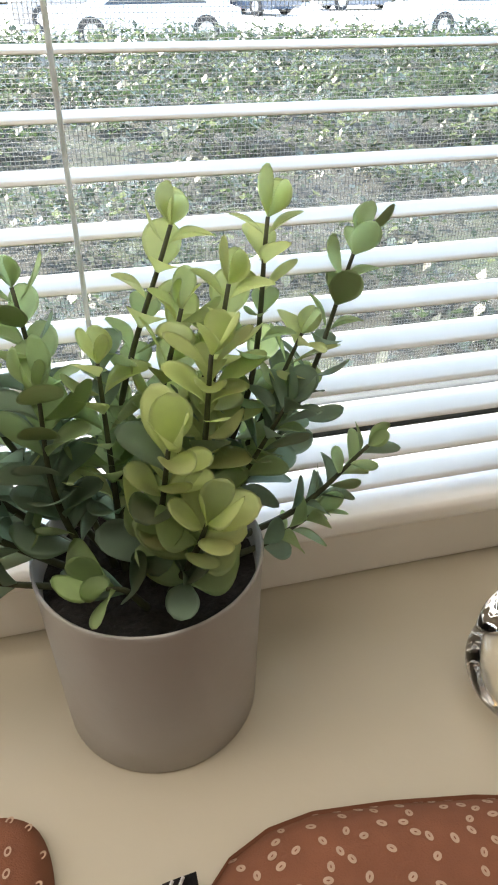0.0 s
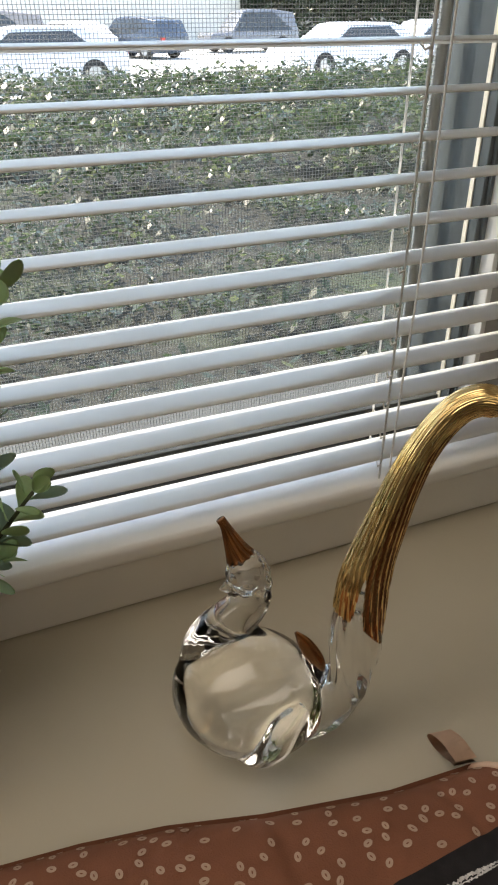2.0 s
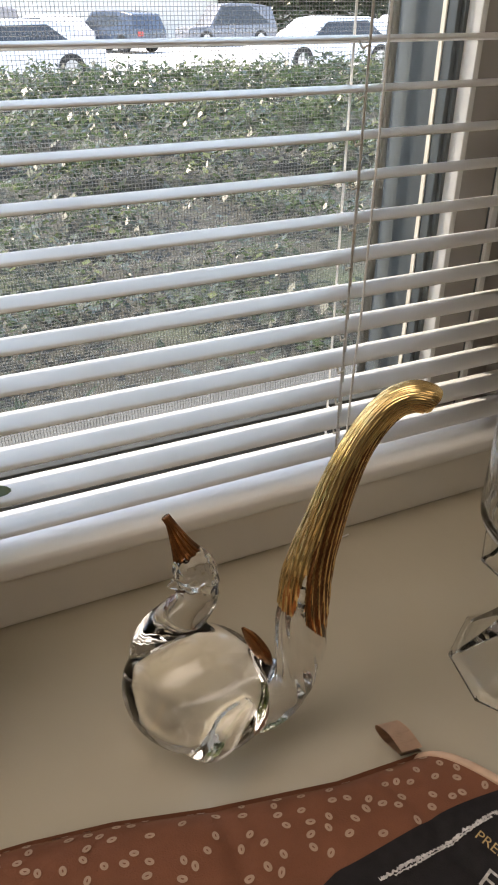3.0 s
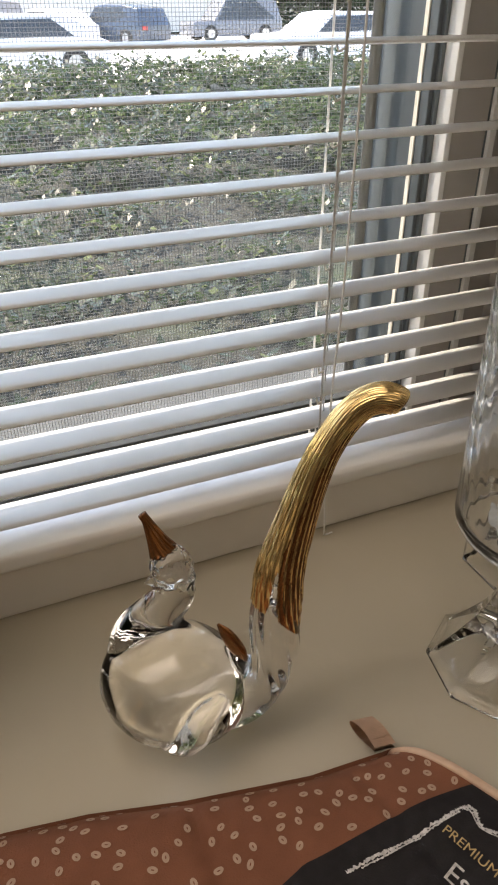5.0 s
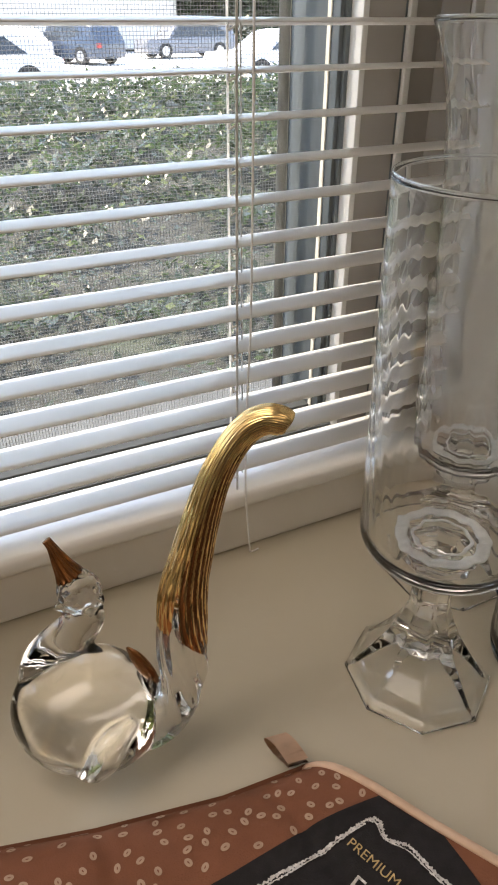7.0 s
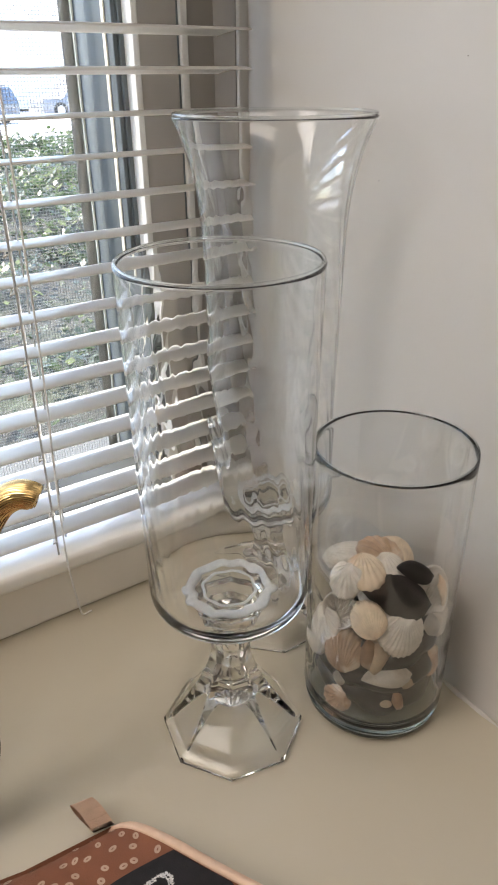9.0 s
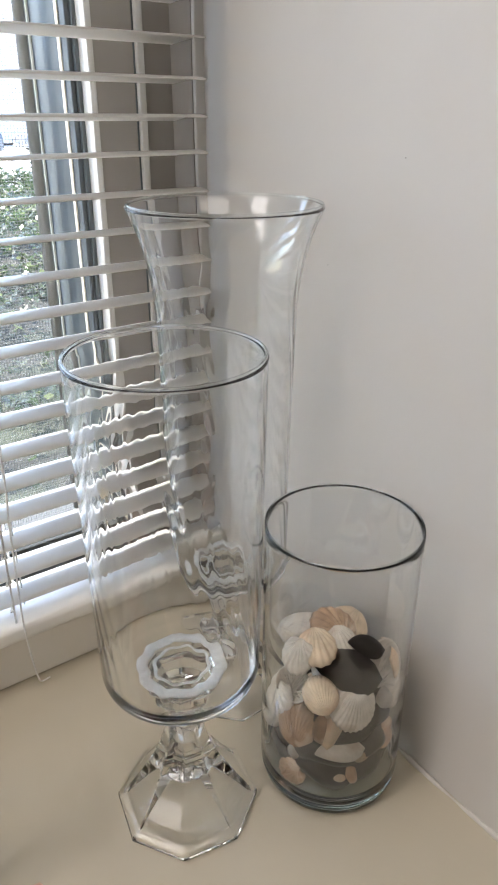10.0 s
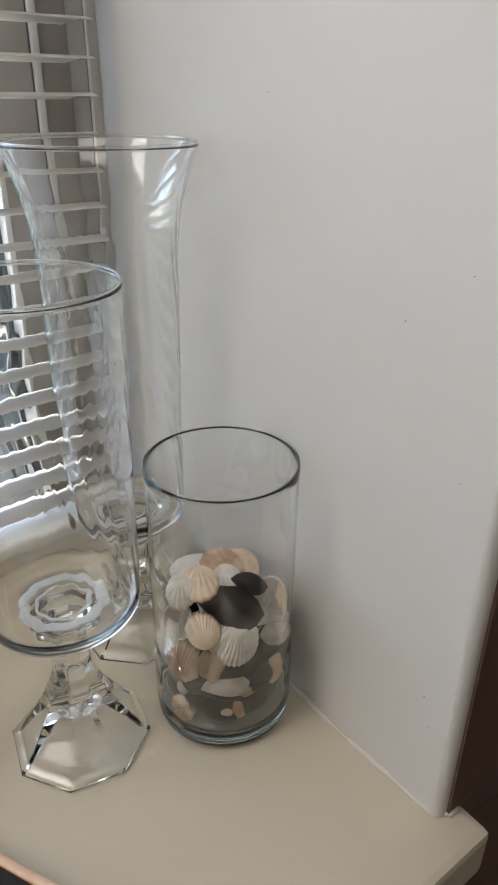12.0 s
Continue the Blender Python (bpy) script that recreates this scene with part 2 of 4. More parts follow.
def tube(bm, points, radii, n=10, flat=1.0, mat=0, twist=None):
    """A closed swept tube through points with a radius at each."""
    pts = [Vector(p) for p in points]
    rings = []
    side = None
    for i, p in enumerate(pts):
        d = (pts[min(i + 1, len(pts) - 1)] - pts[max(i - 1, 0)]).normalized()
        if side is None:
            side = d.cross(Vector((0.31, 0.83, 0.47))).normalized()
        side = (side - d * side.dot(d)).normalized()
        up = d.cross(side)
        ring = []
        for k in range(n):
            a = 2 * math.pi * k / n
            ra = radii[i] * (twist(a, i / (len(pts) - 1)) if twist else 1)
            ring.append(bm.verts.new(p + side * ra * math.cos(a) + up * ra * flat * math.sin(a)))
        rings.append(ring)
    for a, b in zip(rings, rings[1:]):
        for k in range(n):
            f = bm.faces.new((a[k], a[(k + 1) % n], b[(k + 1) % n], b[k]))
            f.material_index = mat
    bm.faces.new(list(reversed(rings[0]))).material_index = mat
    bm.faces.new(rings[-1]).material_index = mat
    return bm


def spline(points, n):
    """Catmull-Rom through tuples of any length."""
    P = np.array(points, float)
    P = np.vstack([2 * P[0] - P[1], P, 2 * P[-1] - P[-2]])
    out = []
    segs = len(P) - 3
    for k in range(n):
        s = k / (n - 1) * segs
        i = min(int(s), segs - 1)
        t = s - i
        a, b, c, d = P[i:i + 4]
        out.append(0.5 * (2 * b + (c - a) * t + (2 * a - 5 * b + 4 * c - d) * t * t + (3 * b - a - 3 * c + d) * t ** 3))
    return out


# ---- structure ----
SILL, BACK, WALL_X, ROOM_Y = 0.80, 0.50, 0.85, 0.2104
LEFT, TOP, OUT = -0.62, 2.05, 0.66
BLIND_Y, PITCH, SLAT0 = 0.4933 + 0.0125, 0.01942, 1.0801

ob = finish("window_sill", boxed(LEFT - 0.02, 0.868, 0.191, 0.545, SILL - 0.032, SILL, 0.004), M_SILL, smooth=False)
tagged(ob, "deep cream laminate window sill", "window sill", kind="structure")
bm = boxed(LEFT, WALL_X, BACK, 0.524, SILL + 0.0005, 0.8425, 0.002)
ob = finish("trim_riser", bm, M_TRIM, smooth=False)
tagged(ob, "cream painted riser below the window frame", "trim", kind="structure")


def wall(name, label, mat, *boxes):
    bm = bmesh.new()
    for b in boxes:
        box(bm, *b)
    o = finish(name, bm, mat, smooth=False)
    return tagged(o, label, "wall", kind="structure")


# reveal wall beside the window, with a rounded outer corner
bm = bmesh.new()
R = 0.0055
outline = [(1.05, OUT), (WALL_X, OUT), (WALL_X, ROOM_Y + R)]
outline += [(WALL_X + R - R * math.cos(a), ROOM_Y + R - R * math.sin(a)) for a in np.linspace(0.15, math.pi / 2, 9)]
outline += [(1.05, ROOM_Y)]
lo = [bm.verts.new((x, y, SILL + 0.0004)) for x, y in outline]
hi = [bm.verts.new((x, y, 2.5)) for x, y in outline]
for k in range(len(outline)):
    j = (k + 1) % len(outline)
    bm.faces.new((lo[j], lo[k], hi[k], hi[j]))
bm.faces.new(hi)
bm.faces.new(list(reversed(lo)))
ob = finish("wall_reveal", bm, M_WALL, smooth=False)
tagged(ob, "off-white painted plaster wall beside the window", "wall", kind="structure")
# bead of caulk along the foot of the reveal wall
bm = bmesh.new()
pts = [(WALL_X - 0.0005 + 0.0008 * math.sin(37 * y), y, SILL + 0.0004 + 0.0004 * math.sin(61 * y)) for y in np.linspace(BACK, ROOM_Y + 0.008, 60)]
rad = [0.0013 + 0.0005 * math.sin(130 * y[1]) + 0.0003 * math.sin(310 * y[1]) for y in pts]
tube(bm, pts + [(WALL_X + 0.008, ROOM_Y - 0.001, SILL + 0.001), (WALL_X + 0.014, ROOM_Y - 0.0015, SILL + 0.001)], rad + [0.0022, 0.0014], 8)
ob = finish("trim_caulk", bm, M_WALL)
tagged(ob, "uneven painted caulk bead along the wall foot", "trim", kind="structure")
# small dents and specks in the paint of the reveal wall
bm = bmesh.new()
for y, z, r in MARKS:
    bmesh.ops.create_cone(bm, cap_ends=True, segments=7, radius1=r, radius2=r * 0.5, depth=0.0006, matrix=Matrix.Translation((WALL_X - 0.0002, y, z)) @ Matrix.Rotation(math.pi / 2, 4, "Y"))
ob = finish("trim_wall_marks", bm, M_FRAME_DARK)
tagged(ob, "few tiny dents and specks in the paint", "trim", kind="structure")
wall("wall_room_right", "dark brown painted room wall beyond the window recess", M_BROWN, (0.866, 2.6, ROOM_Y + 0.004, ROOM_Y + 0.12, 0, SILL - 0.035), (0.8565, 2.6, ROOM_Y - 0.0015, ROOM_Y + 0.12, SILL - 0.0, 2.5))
wall("wall_below_sill", "painted wall under the window sill", M_ROOM, (LEFT - 1.4, 0.866, 0.235, 0.66, 0, SILL - 0.034))
wall("wall_reveal_far", "off-white painted wall at the far end of the sill", M_WALL, (LEFT - 1.4, LEFT, ROOM_Y, OUT, SILL + 0.0004, 2.5))
wall("wall_head", "off-white painted wall over the window", M_WALL, (LEFT, WALL_X, ROOM_Y, OUT, TOP, 2.5))
wall("wall_room_back", "beige painted room wall", M_ROOM, (-2.1, 2.7, -3.1, -3.0, 0, 2.5))
wall("wall_room_side", "beige painted room wall", M_ROOM, (-2.1, -2.0, -3.0, 0.3, 0, 2.5))
wall("wall_room_far", "beige painted room wall", M_ROOM, (2.6, 2.7, -3.0, 0.3, 0, 2.5))
ob = finish("floor", boxed(-2.1, 2.7, -3.1, 0.66, -0.05, 0), M_FLOOR, smooth=False)
tagged(ob, "dark carpeted room floor", "floor", kind="structure")
ob = finish("ceiling", boxed(-2.1, 2.7, -3.1, 0.66, 2.5, 2.55), M_ROOM, smooth=False)
tagged(ob, "plain painted ceiling", "ceiling", kind="structure")

# ---- window ----
FY = 0.545
win = empty("window_1", (0, 0, 0))
tagged(win, "cream vinyl window with dark gasket and insect screen", "window", kind="structure")
part("jamb_trim", boxed(0.8436, WALL_X + 0.001, 0.5205, 0.5238, 0.8425, TOP, 0.001), M_FRAME, win, smooth=False)
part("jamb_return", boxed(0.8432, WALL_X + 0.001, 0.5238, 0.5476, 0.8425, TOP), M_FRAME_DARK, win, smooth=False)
part("jamb_panel", boxed(0.7915, WALL_X + 0.001, 0.5476, 0.62, 0.8425, TOP, 0.001), M_FRAME_DARK, win, "taupe jamb panel, shade put into its colour", smooth=False)
part("jamb_groove", boxed(0.8181, 0.8191, 0.5471, 0.55, 0.8425, TOP), M_GASKET, win, "dark open joint", smooth=False)
part("jamb_bead", boxed(0.8193, 0.8240, 0.5445, 0.55, 0.8425, TOP, 0.0010), M_FRAME, win, smooth=False)
part("sash_bead", boxed(0.7890, 0.7930, 0.5462, 0.62, 0.8425, TOP, 0.0008), M_FRAME, win, smooth=False)
part("gasket_lip", boxed(0.7864, 0.7892, 0.5575, 0.62, 0.848, TOP, 0.0006), M_GASKET_GREY, win, "grey rubber lip", smooth=False)
part("gasket", boxed(0.7832, 0.7864, 0.5600, 0.62, 0.848, TOP, 0.0008), M_GASKET, win, "dark rubber gasket strip", smooth=False)
part("sash_edge", boxed(0.7822, 0.7832, 0.5682, 0.5720, 0.848, TOP, 0.0004), M_STILE, win, smooth=False)
part("sash_stile", boxed(0.7836, 0.7925, 0.5722, 0.6160, 0.848, TOP, 0.001), M_STILE, win, smooth=False)
part("stile_lip", boxed(0.7862, 0.7880, 0.6160, 0.6175, 0.848, TOP), M_STILE, win, smooth=False)
part("outer_stile", boxed(0.7790, 0.86, 0.6175, 0.6215, 0.8425, TOP, 0.0005), M_OUTER, win, smooth=False)
part("outer_bead", boxed(0.7818, 0.7830, 0.6150, 0.6175, 0.8425, TOP), M_STILE, win, smooth=False)
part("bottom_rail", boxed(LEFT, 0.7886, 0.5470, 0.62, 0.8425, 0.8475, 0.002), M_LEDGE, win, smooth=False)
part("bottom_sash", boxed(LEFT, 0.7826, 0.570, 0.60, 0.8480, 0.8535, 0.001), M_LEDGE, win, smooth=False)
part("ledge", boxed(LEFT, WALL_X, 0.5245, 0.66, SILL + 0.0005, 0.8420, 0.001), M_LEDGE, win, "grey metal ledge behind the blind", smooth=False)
part("head_rail", boxed(LEFT, 0.832, 0.55, 0.62, TOP - 0.04, TOP, 0.002), M_FRAME, win, smooth=False)
part("far_jamb", boxed(LEFT, LEFT + 0.07, 0.55, 0.62, 0.8425, TOP, 0.002), M_FRAME, win, smooth=False)
pane = part("pane", boxed(LEFT + 0.05, 0.7843, 0.583, 0.586, 0.851, TOP - 0.03), M_PANE, win, smooth=False)

# insect screen: woven wires
bm = bmesh.new()
SX0, SX1, SZ0, SZ1, STEP, W = -0.30, 0.7735, 0.853, 1.62, 0.00205, 0.00016
SY = 0.606


def wire(bm, a, b, w):
    d = (b - a).normalized()
    s = Vector((0, 1, 0)).cross(d) * w
    y = Vector((0, w, 0))
    A = [bm.verts.new(a + q) for q in (s, y, -s, -y)]
    B = [bm.verts.new(b + q) for q in (s, y, -s, -y)]
    for k in range(4):
        bm.faces.new((A[k], A[(k + 1) % 4], B[(k + 1) % 4], B[k]))


x = SX0
while x < SX1:
    wire(bm, Vector((x, SY, SZ0)), Vector((x, SY, SZ1)), W)
    x += STEP
z = SZ0
while z < SZ1:
    wire(bm, Vector((SX0, SY, z)), Vector((SX1, SY, z)), W)
    z += STEP
ob = part("insect_screen", bm, M_SCREEN, win, "fine grey woven insect screen", smooth=False)
ob["kind"] = "stuff"
bm = bmesh.new()
tube(bm, [(SX1, SY, SZ0), (SX1, SY, SZ1)], [0.0035, 0.0035], 8)
part("screen_spline", bm, M_FRAME_DARK, win)

# ---- venetian blind ----
blind = empty("venetian_blind", (0, 0, 0))
tagged(blind, "white aluminium venetian blind with open slats and thin cords", "blind")
X0, X1 = LEFT + 0.01, 0.8345
bm = bmesh.new()
N, T, HALF, CROWN = 8, 0.0005, 0.0125, 0.0022
TILT = radians(SLAT_TILT)
top_v, low_v = [], []
for k in range(N + 1):
    s = -1 + 2 * k / N
    y, z = s * HALF, CROWN * (1 - s * s)
    yy, zz = y * math.cos(TILT) - z * math.sin(TILT), y * math.sin(TILT) + z * math.cos(TILT)
    cut = 0.007 * max(0, (s - 0.35) / 0.65)
    for lst, dz in ((top_v, 0.0), (low_v, -T)):
        lst.append((bm.verts.new((X0 + cut, yy, zz + dz)), bm.verts.new((X1 - cut, yy, zz + dz))))
for k in range(N):
    bm.faces.new((top_v[k][0], top_v[k][1], top_v[k + 1][1], top_v[k + 1][0]))
    bm.faces.new((low_v[k][0], low_v[k + 1][0], low_v[k + 1][1], low_v[k][1]))
    bm.faces.new((top_v[k][1], low_v[k][1], low_v[k + 1][1], top_v[k + 1][1]))
for a, b in ((0, 0), (N, N)):
    bm.faces.new((top_v[a][0], low_v[a][0], low_v[a][1], top_v[a][1]))
slat = part("slat", bm, M_SLAT, blind)
LOW = SLAT0 - 11 * PITCH
slat.location = (0, BLIND_Y, LOW)
for i in range(1, 58):
    o = slat.copy()
    scene.collection.objects.link(o)
    o.location = (0, BLIND_Y, LOW + i * PITCH)
    o.rotation_euler = (radians(random.uniform(-1.2, 1.2)), radians(random.uniform(-0.06, 0.06)), 0)
bm = boxed(X0, X1, 0.4868, 0.5135, 0.8433, 0.8545, 0.003)
part("bottom_bar", bm, M_SLAT, blind)


def cord(points, r=0.0006, name="cord", mat=M_CORD):
    bm = bmesh.new()
    tube(bm, points, [r] * len(points), 6)
    return part(name, bm, mat, blind)


TOPZ = LOW + 57 * PITCH
for cx in (0.6876, 0.02):
    cord([(cx - 0.002, 0.4925, 0.853), (cx + 0.006, 0.4925, TOPZ)], 0.00065, "ladder_cord")
    cord([(cx + 0.006, 0.5185, 0.856), (cx + 0.012, 0.5185, TOPZ)], 0.00065, "ladder_cord")
    cord([(cx + 0.008, 0.506, 0.856), (cx + 0.009, 0.506, TOPZ)], 0.0005, "lift_cord")
    for i in range(0, 30):
        zz = LOW + i * PITCH - 0.0006
        cord([(cx - 0.0015, 0.4920, zz - 0.001), (cx - 0.004, 0.4922, zz - 0.0022), (cx + 0.002, 0.506, zz + 0.0004), (cx + 0.007, 0.5185, zz)], 0.0005, "rung")
# pull cord that hangs in front and curls up on the sill
pc = spline([(0.6960, 0.4885, TOPZ), (0.6935, 0.488, 1.08), (0.6900, 0.4875, 0.92), (0.6885, 0.487, 0.862), (0.6890, 0.4860, 0.84), (0.6905, 0.4865, 0.822), (0.6925, 0.489, 0.808), (0.6950, 0.4925, 0.8012), (0.7010, 0.4930, 0.8012)], 40)
cord(pc, 0.0006, "pull_cord")
wand = cord([(0.3879, 0.484, 0.955), (0.3879, 0.4845, TOPZ)], 0.0010, "tilt_wand", M_PLASTIC)
wand["label"] = "slim white tilt wand"

# ---- potted plant ----
PX, PY = 0.3990, 0.4525
plant = empty("potted_plant", (PX, PY, SILL))
tagged(plant, "artificial boxwood sprigs in a matt white round pot", "potted plant")
bm = bmesh.new()
lathe(bm, [(0, 0.0005), (0.0425, 0.0005), (0.0436, 0.0012), (0.0442, 0.02), (0.0462, 0.088), (0.0466, 0.0905), (0.0460, 0.0915), (0.0450, 0.0905), (0.0440, 0.085), (0.0425, 0.07), (0, 0.069)], 72)
part("pot", bm, M_POT, plant, "matt white tapered pot, greyed for its shade")
bm = bmesh.new()
prof = [(0, 0.079)] + [(0.0436 * k / 10, 0.079) for k in range(1, 11)]
lathe(bm, prof, 48)
for v in bm.verts:
    v.co.z += 0.0035 * noise.noise(v.co * 180) + 0.002 * noise.noise(v.co * 60)
part("soil", bm, M_SOIL, plant, "dark crumbly filler in the pot")


def leaf_mesh(name, length, width, cup, mats):
    """An obovate leaf from its stalk at the origin along +y, with a folded midrib."""
    bm = bmesh.new()
    rows, cols = 11, 4
    grid = []
    for i in range(rows + 1):
        t = i / rows
        w = width * (0.10 + 0.90 * math.sin(math.pi / 2 * t / 0.6) ** 1.25 if t < 0.6 else max(0.05, 1 - ((t - 0.6) / 0.4) ** 2.3) ** 0.5)
        row = []
        for j in range(-cols, cols + 1):
            s = j / cols
            row.append(bm.verts.new((s * w / 2, t * length, cup * length * (s * s * 0.35 * math.sin(math.pi * t) - 0.45 * t * t))))
        grid.append(row)
    for a, b in zip(grid, grid[1:]):
        for j in range(2 * cols):
            bm.faces.new((a[j], a[j + 1], b[j + 1], b[j]))
    bmesh.ops.solidify(bm, geom=bm.faces[:], thickness=0.00045)
    me = bpy.data.meshes.new(name)
    bm.normal_update()
    bm.to_mesh(me)
    bm.free()
    me.materials.append(mats)
    me.polygons.foreach_set("use_smooth", [True] * len(me.polygons))
    return me


LEAVES = {k: [leaf_mesh("leaf", l, w, c, m) for l, w, c in ((0.024, 0.0175, 0.35), (0.027, 0.0155, 0.15), (0.023, 0.0165, 0.55), (0.025, 0.0185, -0.2))]
          for k, m in (("dark", M_LEAF_DARK), ("mid", M_LEAF), ("light", M_LEAF_LIGHT))}
rng = random.Random(11)


def put_leaf(at, way, up, size, tone):
    y = Vector(way).normalized()
    x = y.cross(Vector(up))
    x = x.normalized() if x.length > 1e-4 else Vector((1, 0, 0))
    z = x.cross(y)
    m = Matrix((x, y, z)).transposed().to_4x4()
    o = new("leaf", rng.choice(LEAVES[tone]))
    o.parent = plant
    o.matrix_local = Matrix.Translation(Vector(at)) @ m @ Matrix.Scale(size, 4)


def sprig(base, tip, bow, pairs, size, tones, start=0.3, thick=0.0017, mat=None):
    """A stem from base to tip (from the pot's foot), with pairs of leaves set crosswise and a tuft on top."""
    a, b = Vector(base), Vector(tip)
    mid = (a + b) / 2 + Vector(bow)
    pts = [Vector(p) for p in spline([a, mid, b], 14)]
    bm = bmesh.new()
    tube(bm, pts, [thick * (1 - 0.55 * k / 13) for k in range(14)], 6)
    part("stem", bm, mat or M_STEM, plant, "dark thin stem" if mat is None else "")
    d0 = (b - a).normalized()
    for k in range(pairs):
        t = start + (1 - start) * k / max(1, pairs - 0.4)
        q = t * 13
        i = min(int(q), 12)
        p = pts[i].lerp(pts[i + 1], q - i)
        d = (pts[i + 1] - pts[i]).normalized()
        turn = (k % 2) * math.pi / 2 + rng.uniform(-0.4, 0.4)
        s = d.cross(Vector((0.2, 1, 0.1))).normalized()
        u = d.cross(s)
        for sign in (1, -1):
            out = (s * math.cos(turn) + u * math.sin(turn)) * sign
            way = out * rng.uniform(0.6, 1.0) + d * rng.uniform(0.55, 1.1)
            tone = tones[min(len(tones) - 1, int(t * len(tones)))]
            if rng.random() < 0.2:
                tone = rng.choice(tones)
            put_leaf(p + out * 0.001, way, d, size * rng.uniform(0.8, 1.15) * (1.08 - 0.3 * t), tone)
    for k in range(3):
        ang = k * 2.1 + rng.uniform(0, 1)
        s = d0.cross(Vector((0.2, 1, 0.1))).normalized()
        u = d0.cross(s)
        out = s * math.cos(ang) + u * math.sin(ang)
        put_leaf(b, d0 * 1.2 + out * 0.5, out, size * rng.uniform(0.5, 0.8), tones[-1])


D_, M_, L_ = "dark", "mid", "light"
# tips are given from the pot's foot
SPRIGS = [
    ((0.018, 0.012, 0.08), (0.093, 0.034, 0.198), (0.010, 0, -0.010), 7, 0.98, (D_, D_, D_, M_)),
    ((0.030, 0.005, 0.08), (0.092, 0.002, 0.124), (0.004, 0, -0.006), 6, 0.78, (D_, D_, M_)),
    ((0.028, -0.004, 0.08), (0.070, 0.000, 0.094), (0, 0, -0.003), 3, 0.85, (D_, M_)),
    ((0.010, 0.004, 0.08), (0.053, 0.020, 0.213), (0.012, 0, 0), 6, 0.95, (D_, M_, M_, L_)),
    ((-0.008, 0.010, 0.08), (0.020, 0.022, 0.212), (-0.010, 0, 0), 6, 0.95, (D_, M_, M_, L_)),
    ((0.008, -0.006, 0.08), (0.026, -0.012, 0.180), (0.004, 0, 0), 6, 1.05, (D_, M_, L_, L_)),
    ((-0.020, -0.004, 0.08), (-0.030, -0.004, 0.170), (-0.006, 0, 0), 5, 1.05, (D_, D_, M_)),
    ((-0.016, 0.012, 0.08), (-0.060, 0.016, 0.192), (-0.006, 0, 0), 6, 1.0, (D_, D_, M_, L_)),
    ((-0.024, 0.000, 0.08), (-0.080, -0.006, 0.150), (-0.008, 0, 0), 5, 1.05, (D_, D_, M_)),
    ((-0.026, -0.006, 0.08), (-0.072, -0.016, 0.108), (-0.004, 0, 0), 4, 0.9, (D_, M_)),
    ((0.006, -0.016, 0.08), (0.018, -0.038, 0.132), (0.002, -0.004, 0.006), 4, 1.15, (M_, M_, L_)),
    ((-0.004, -0.022, 0.08), (-0.018, -0.028, 0.100), (0, 0, 0.004), 1, 1.2, (D_, M_)),
    ((0.012, -0.022, 0.08), (0.012, -0.028, 0.098), (0, 0, 0.004), 1, 1.15, (M_, D_)),
    ((0.002, 0.012, 0.08), (0.030, 0.018, 0.160), (0, 0, 0), 5, 1.05, (M_, D_, L_)),
    ((-0.010, 0.000, 0.08), (-0.010, 0.006, 0.172), (0, 0, 0), 5, 1.05, (D_, M_, L_)),
    ((0.014, 0.002, 0.08), (0.056, -0.002, 0.152), (0.002, 0, 0), 5, 1.0, (D_, M_, D_)),
]
SPRIGS += [
    ((0.004, 0.000, 0.08), (0.036, 0.006, 0.196), (0.004, 0, 0), 6, 1.0, (D_, M_, L_, L_)),
    ((0.000, 0.010, 0.08), (0.020, 0.008, 0.188), (-0.004, 0, 0), 6, 1.0, (D_, M_, L_)),
    ((-0.014, 0.004, 0.08), (-0.034, 0.020, 0.196), (-0.004, 0, 0), 6, 0.95, (D_, D_, M_)),
    ((0.010, 0.010, 0.08), (0.066, 0.016, 0.170), (0.006, 0, 0), 5, 0.95, (D_, M_, L_)),
    ((-0.022, 0.010, 0.08), (-0.084, 0.010, 0.176), (-0.008, 0, 0), 5, 0.95, (D_, D_, M_)),
    ((0.000, -0.010, 0.08), (0.008, -0.030, 0.158), (0, 0, 0), 5, 1.1, (D_, M_, L_)),
]
for b_, t_, w_, n_, s_, tn_ in SPRIGS:
    sprig(b_, t_, w_, n_ + (5 if t_[2] > 0.145 else 1), s_ * 0.86, tn_, 0.24 if t_[2] > 0.145 else 0.45)

# ---- glass bird ----
BO, BU, BN = Vector((0.5853, 0.3958, SILL)), Vector((0.8107, -0.5855, 0)), Vector((0.5855, 0.8107, 0))


def bird_at(u, n, z):
    return BO + BU * u + BN * n + Vector((0, 0, z))


bm = bmesh.new()
bmesh.ops.create_uvsphere(bm, u_segments=48, v_segments=32, radius=1, matrix=Matrix.Translation(bird_at(-0.0195, -0.009, 0.0278)) @ Matrix(((BU.x, BN.x, 0), (BU.y, BN.y, 0), (0, 0, 1))).to_4x4() @ Matrix.Diagonal((0.0355, 0.0300, 0.0278, 1)))
neck = spline([(-0.036, -0.006, 0.034, 0.0175), (-0.0375, -0.001, 0.046, 0.0140), (-0.0325, 0.004, 0.0555, 0.0112), (-0.0225, 0.009, 0.066, 0.0088), (-0.0205, 0.010, 0.0715, 0.0072), (-0.0235, 0.011, 0.079, 0.0096), (-0.0262, 0.0115, 0.0855, 0.0088), (-0.0285, 0.012, 0.0905, 0.0052)], 36)
tube(bm, [bird_at(*p[:3]) for p in neck], [p[3] for p in neck], 24)
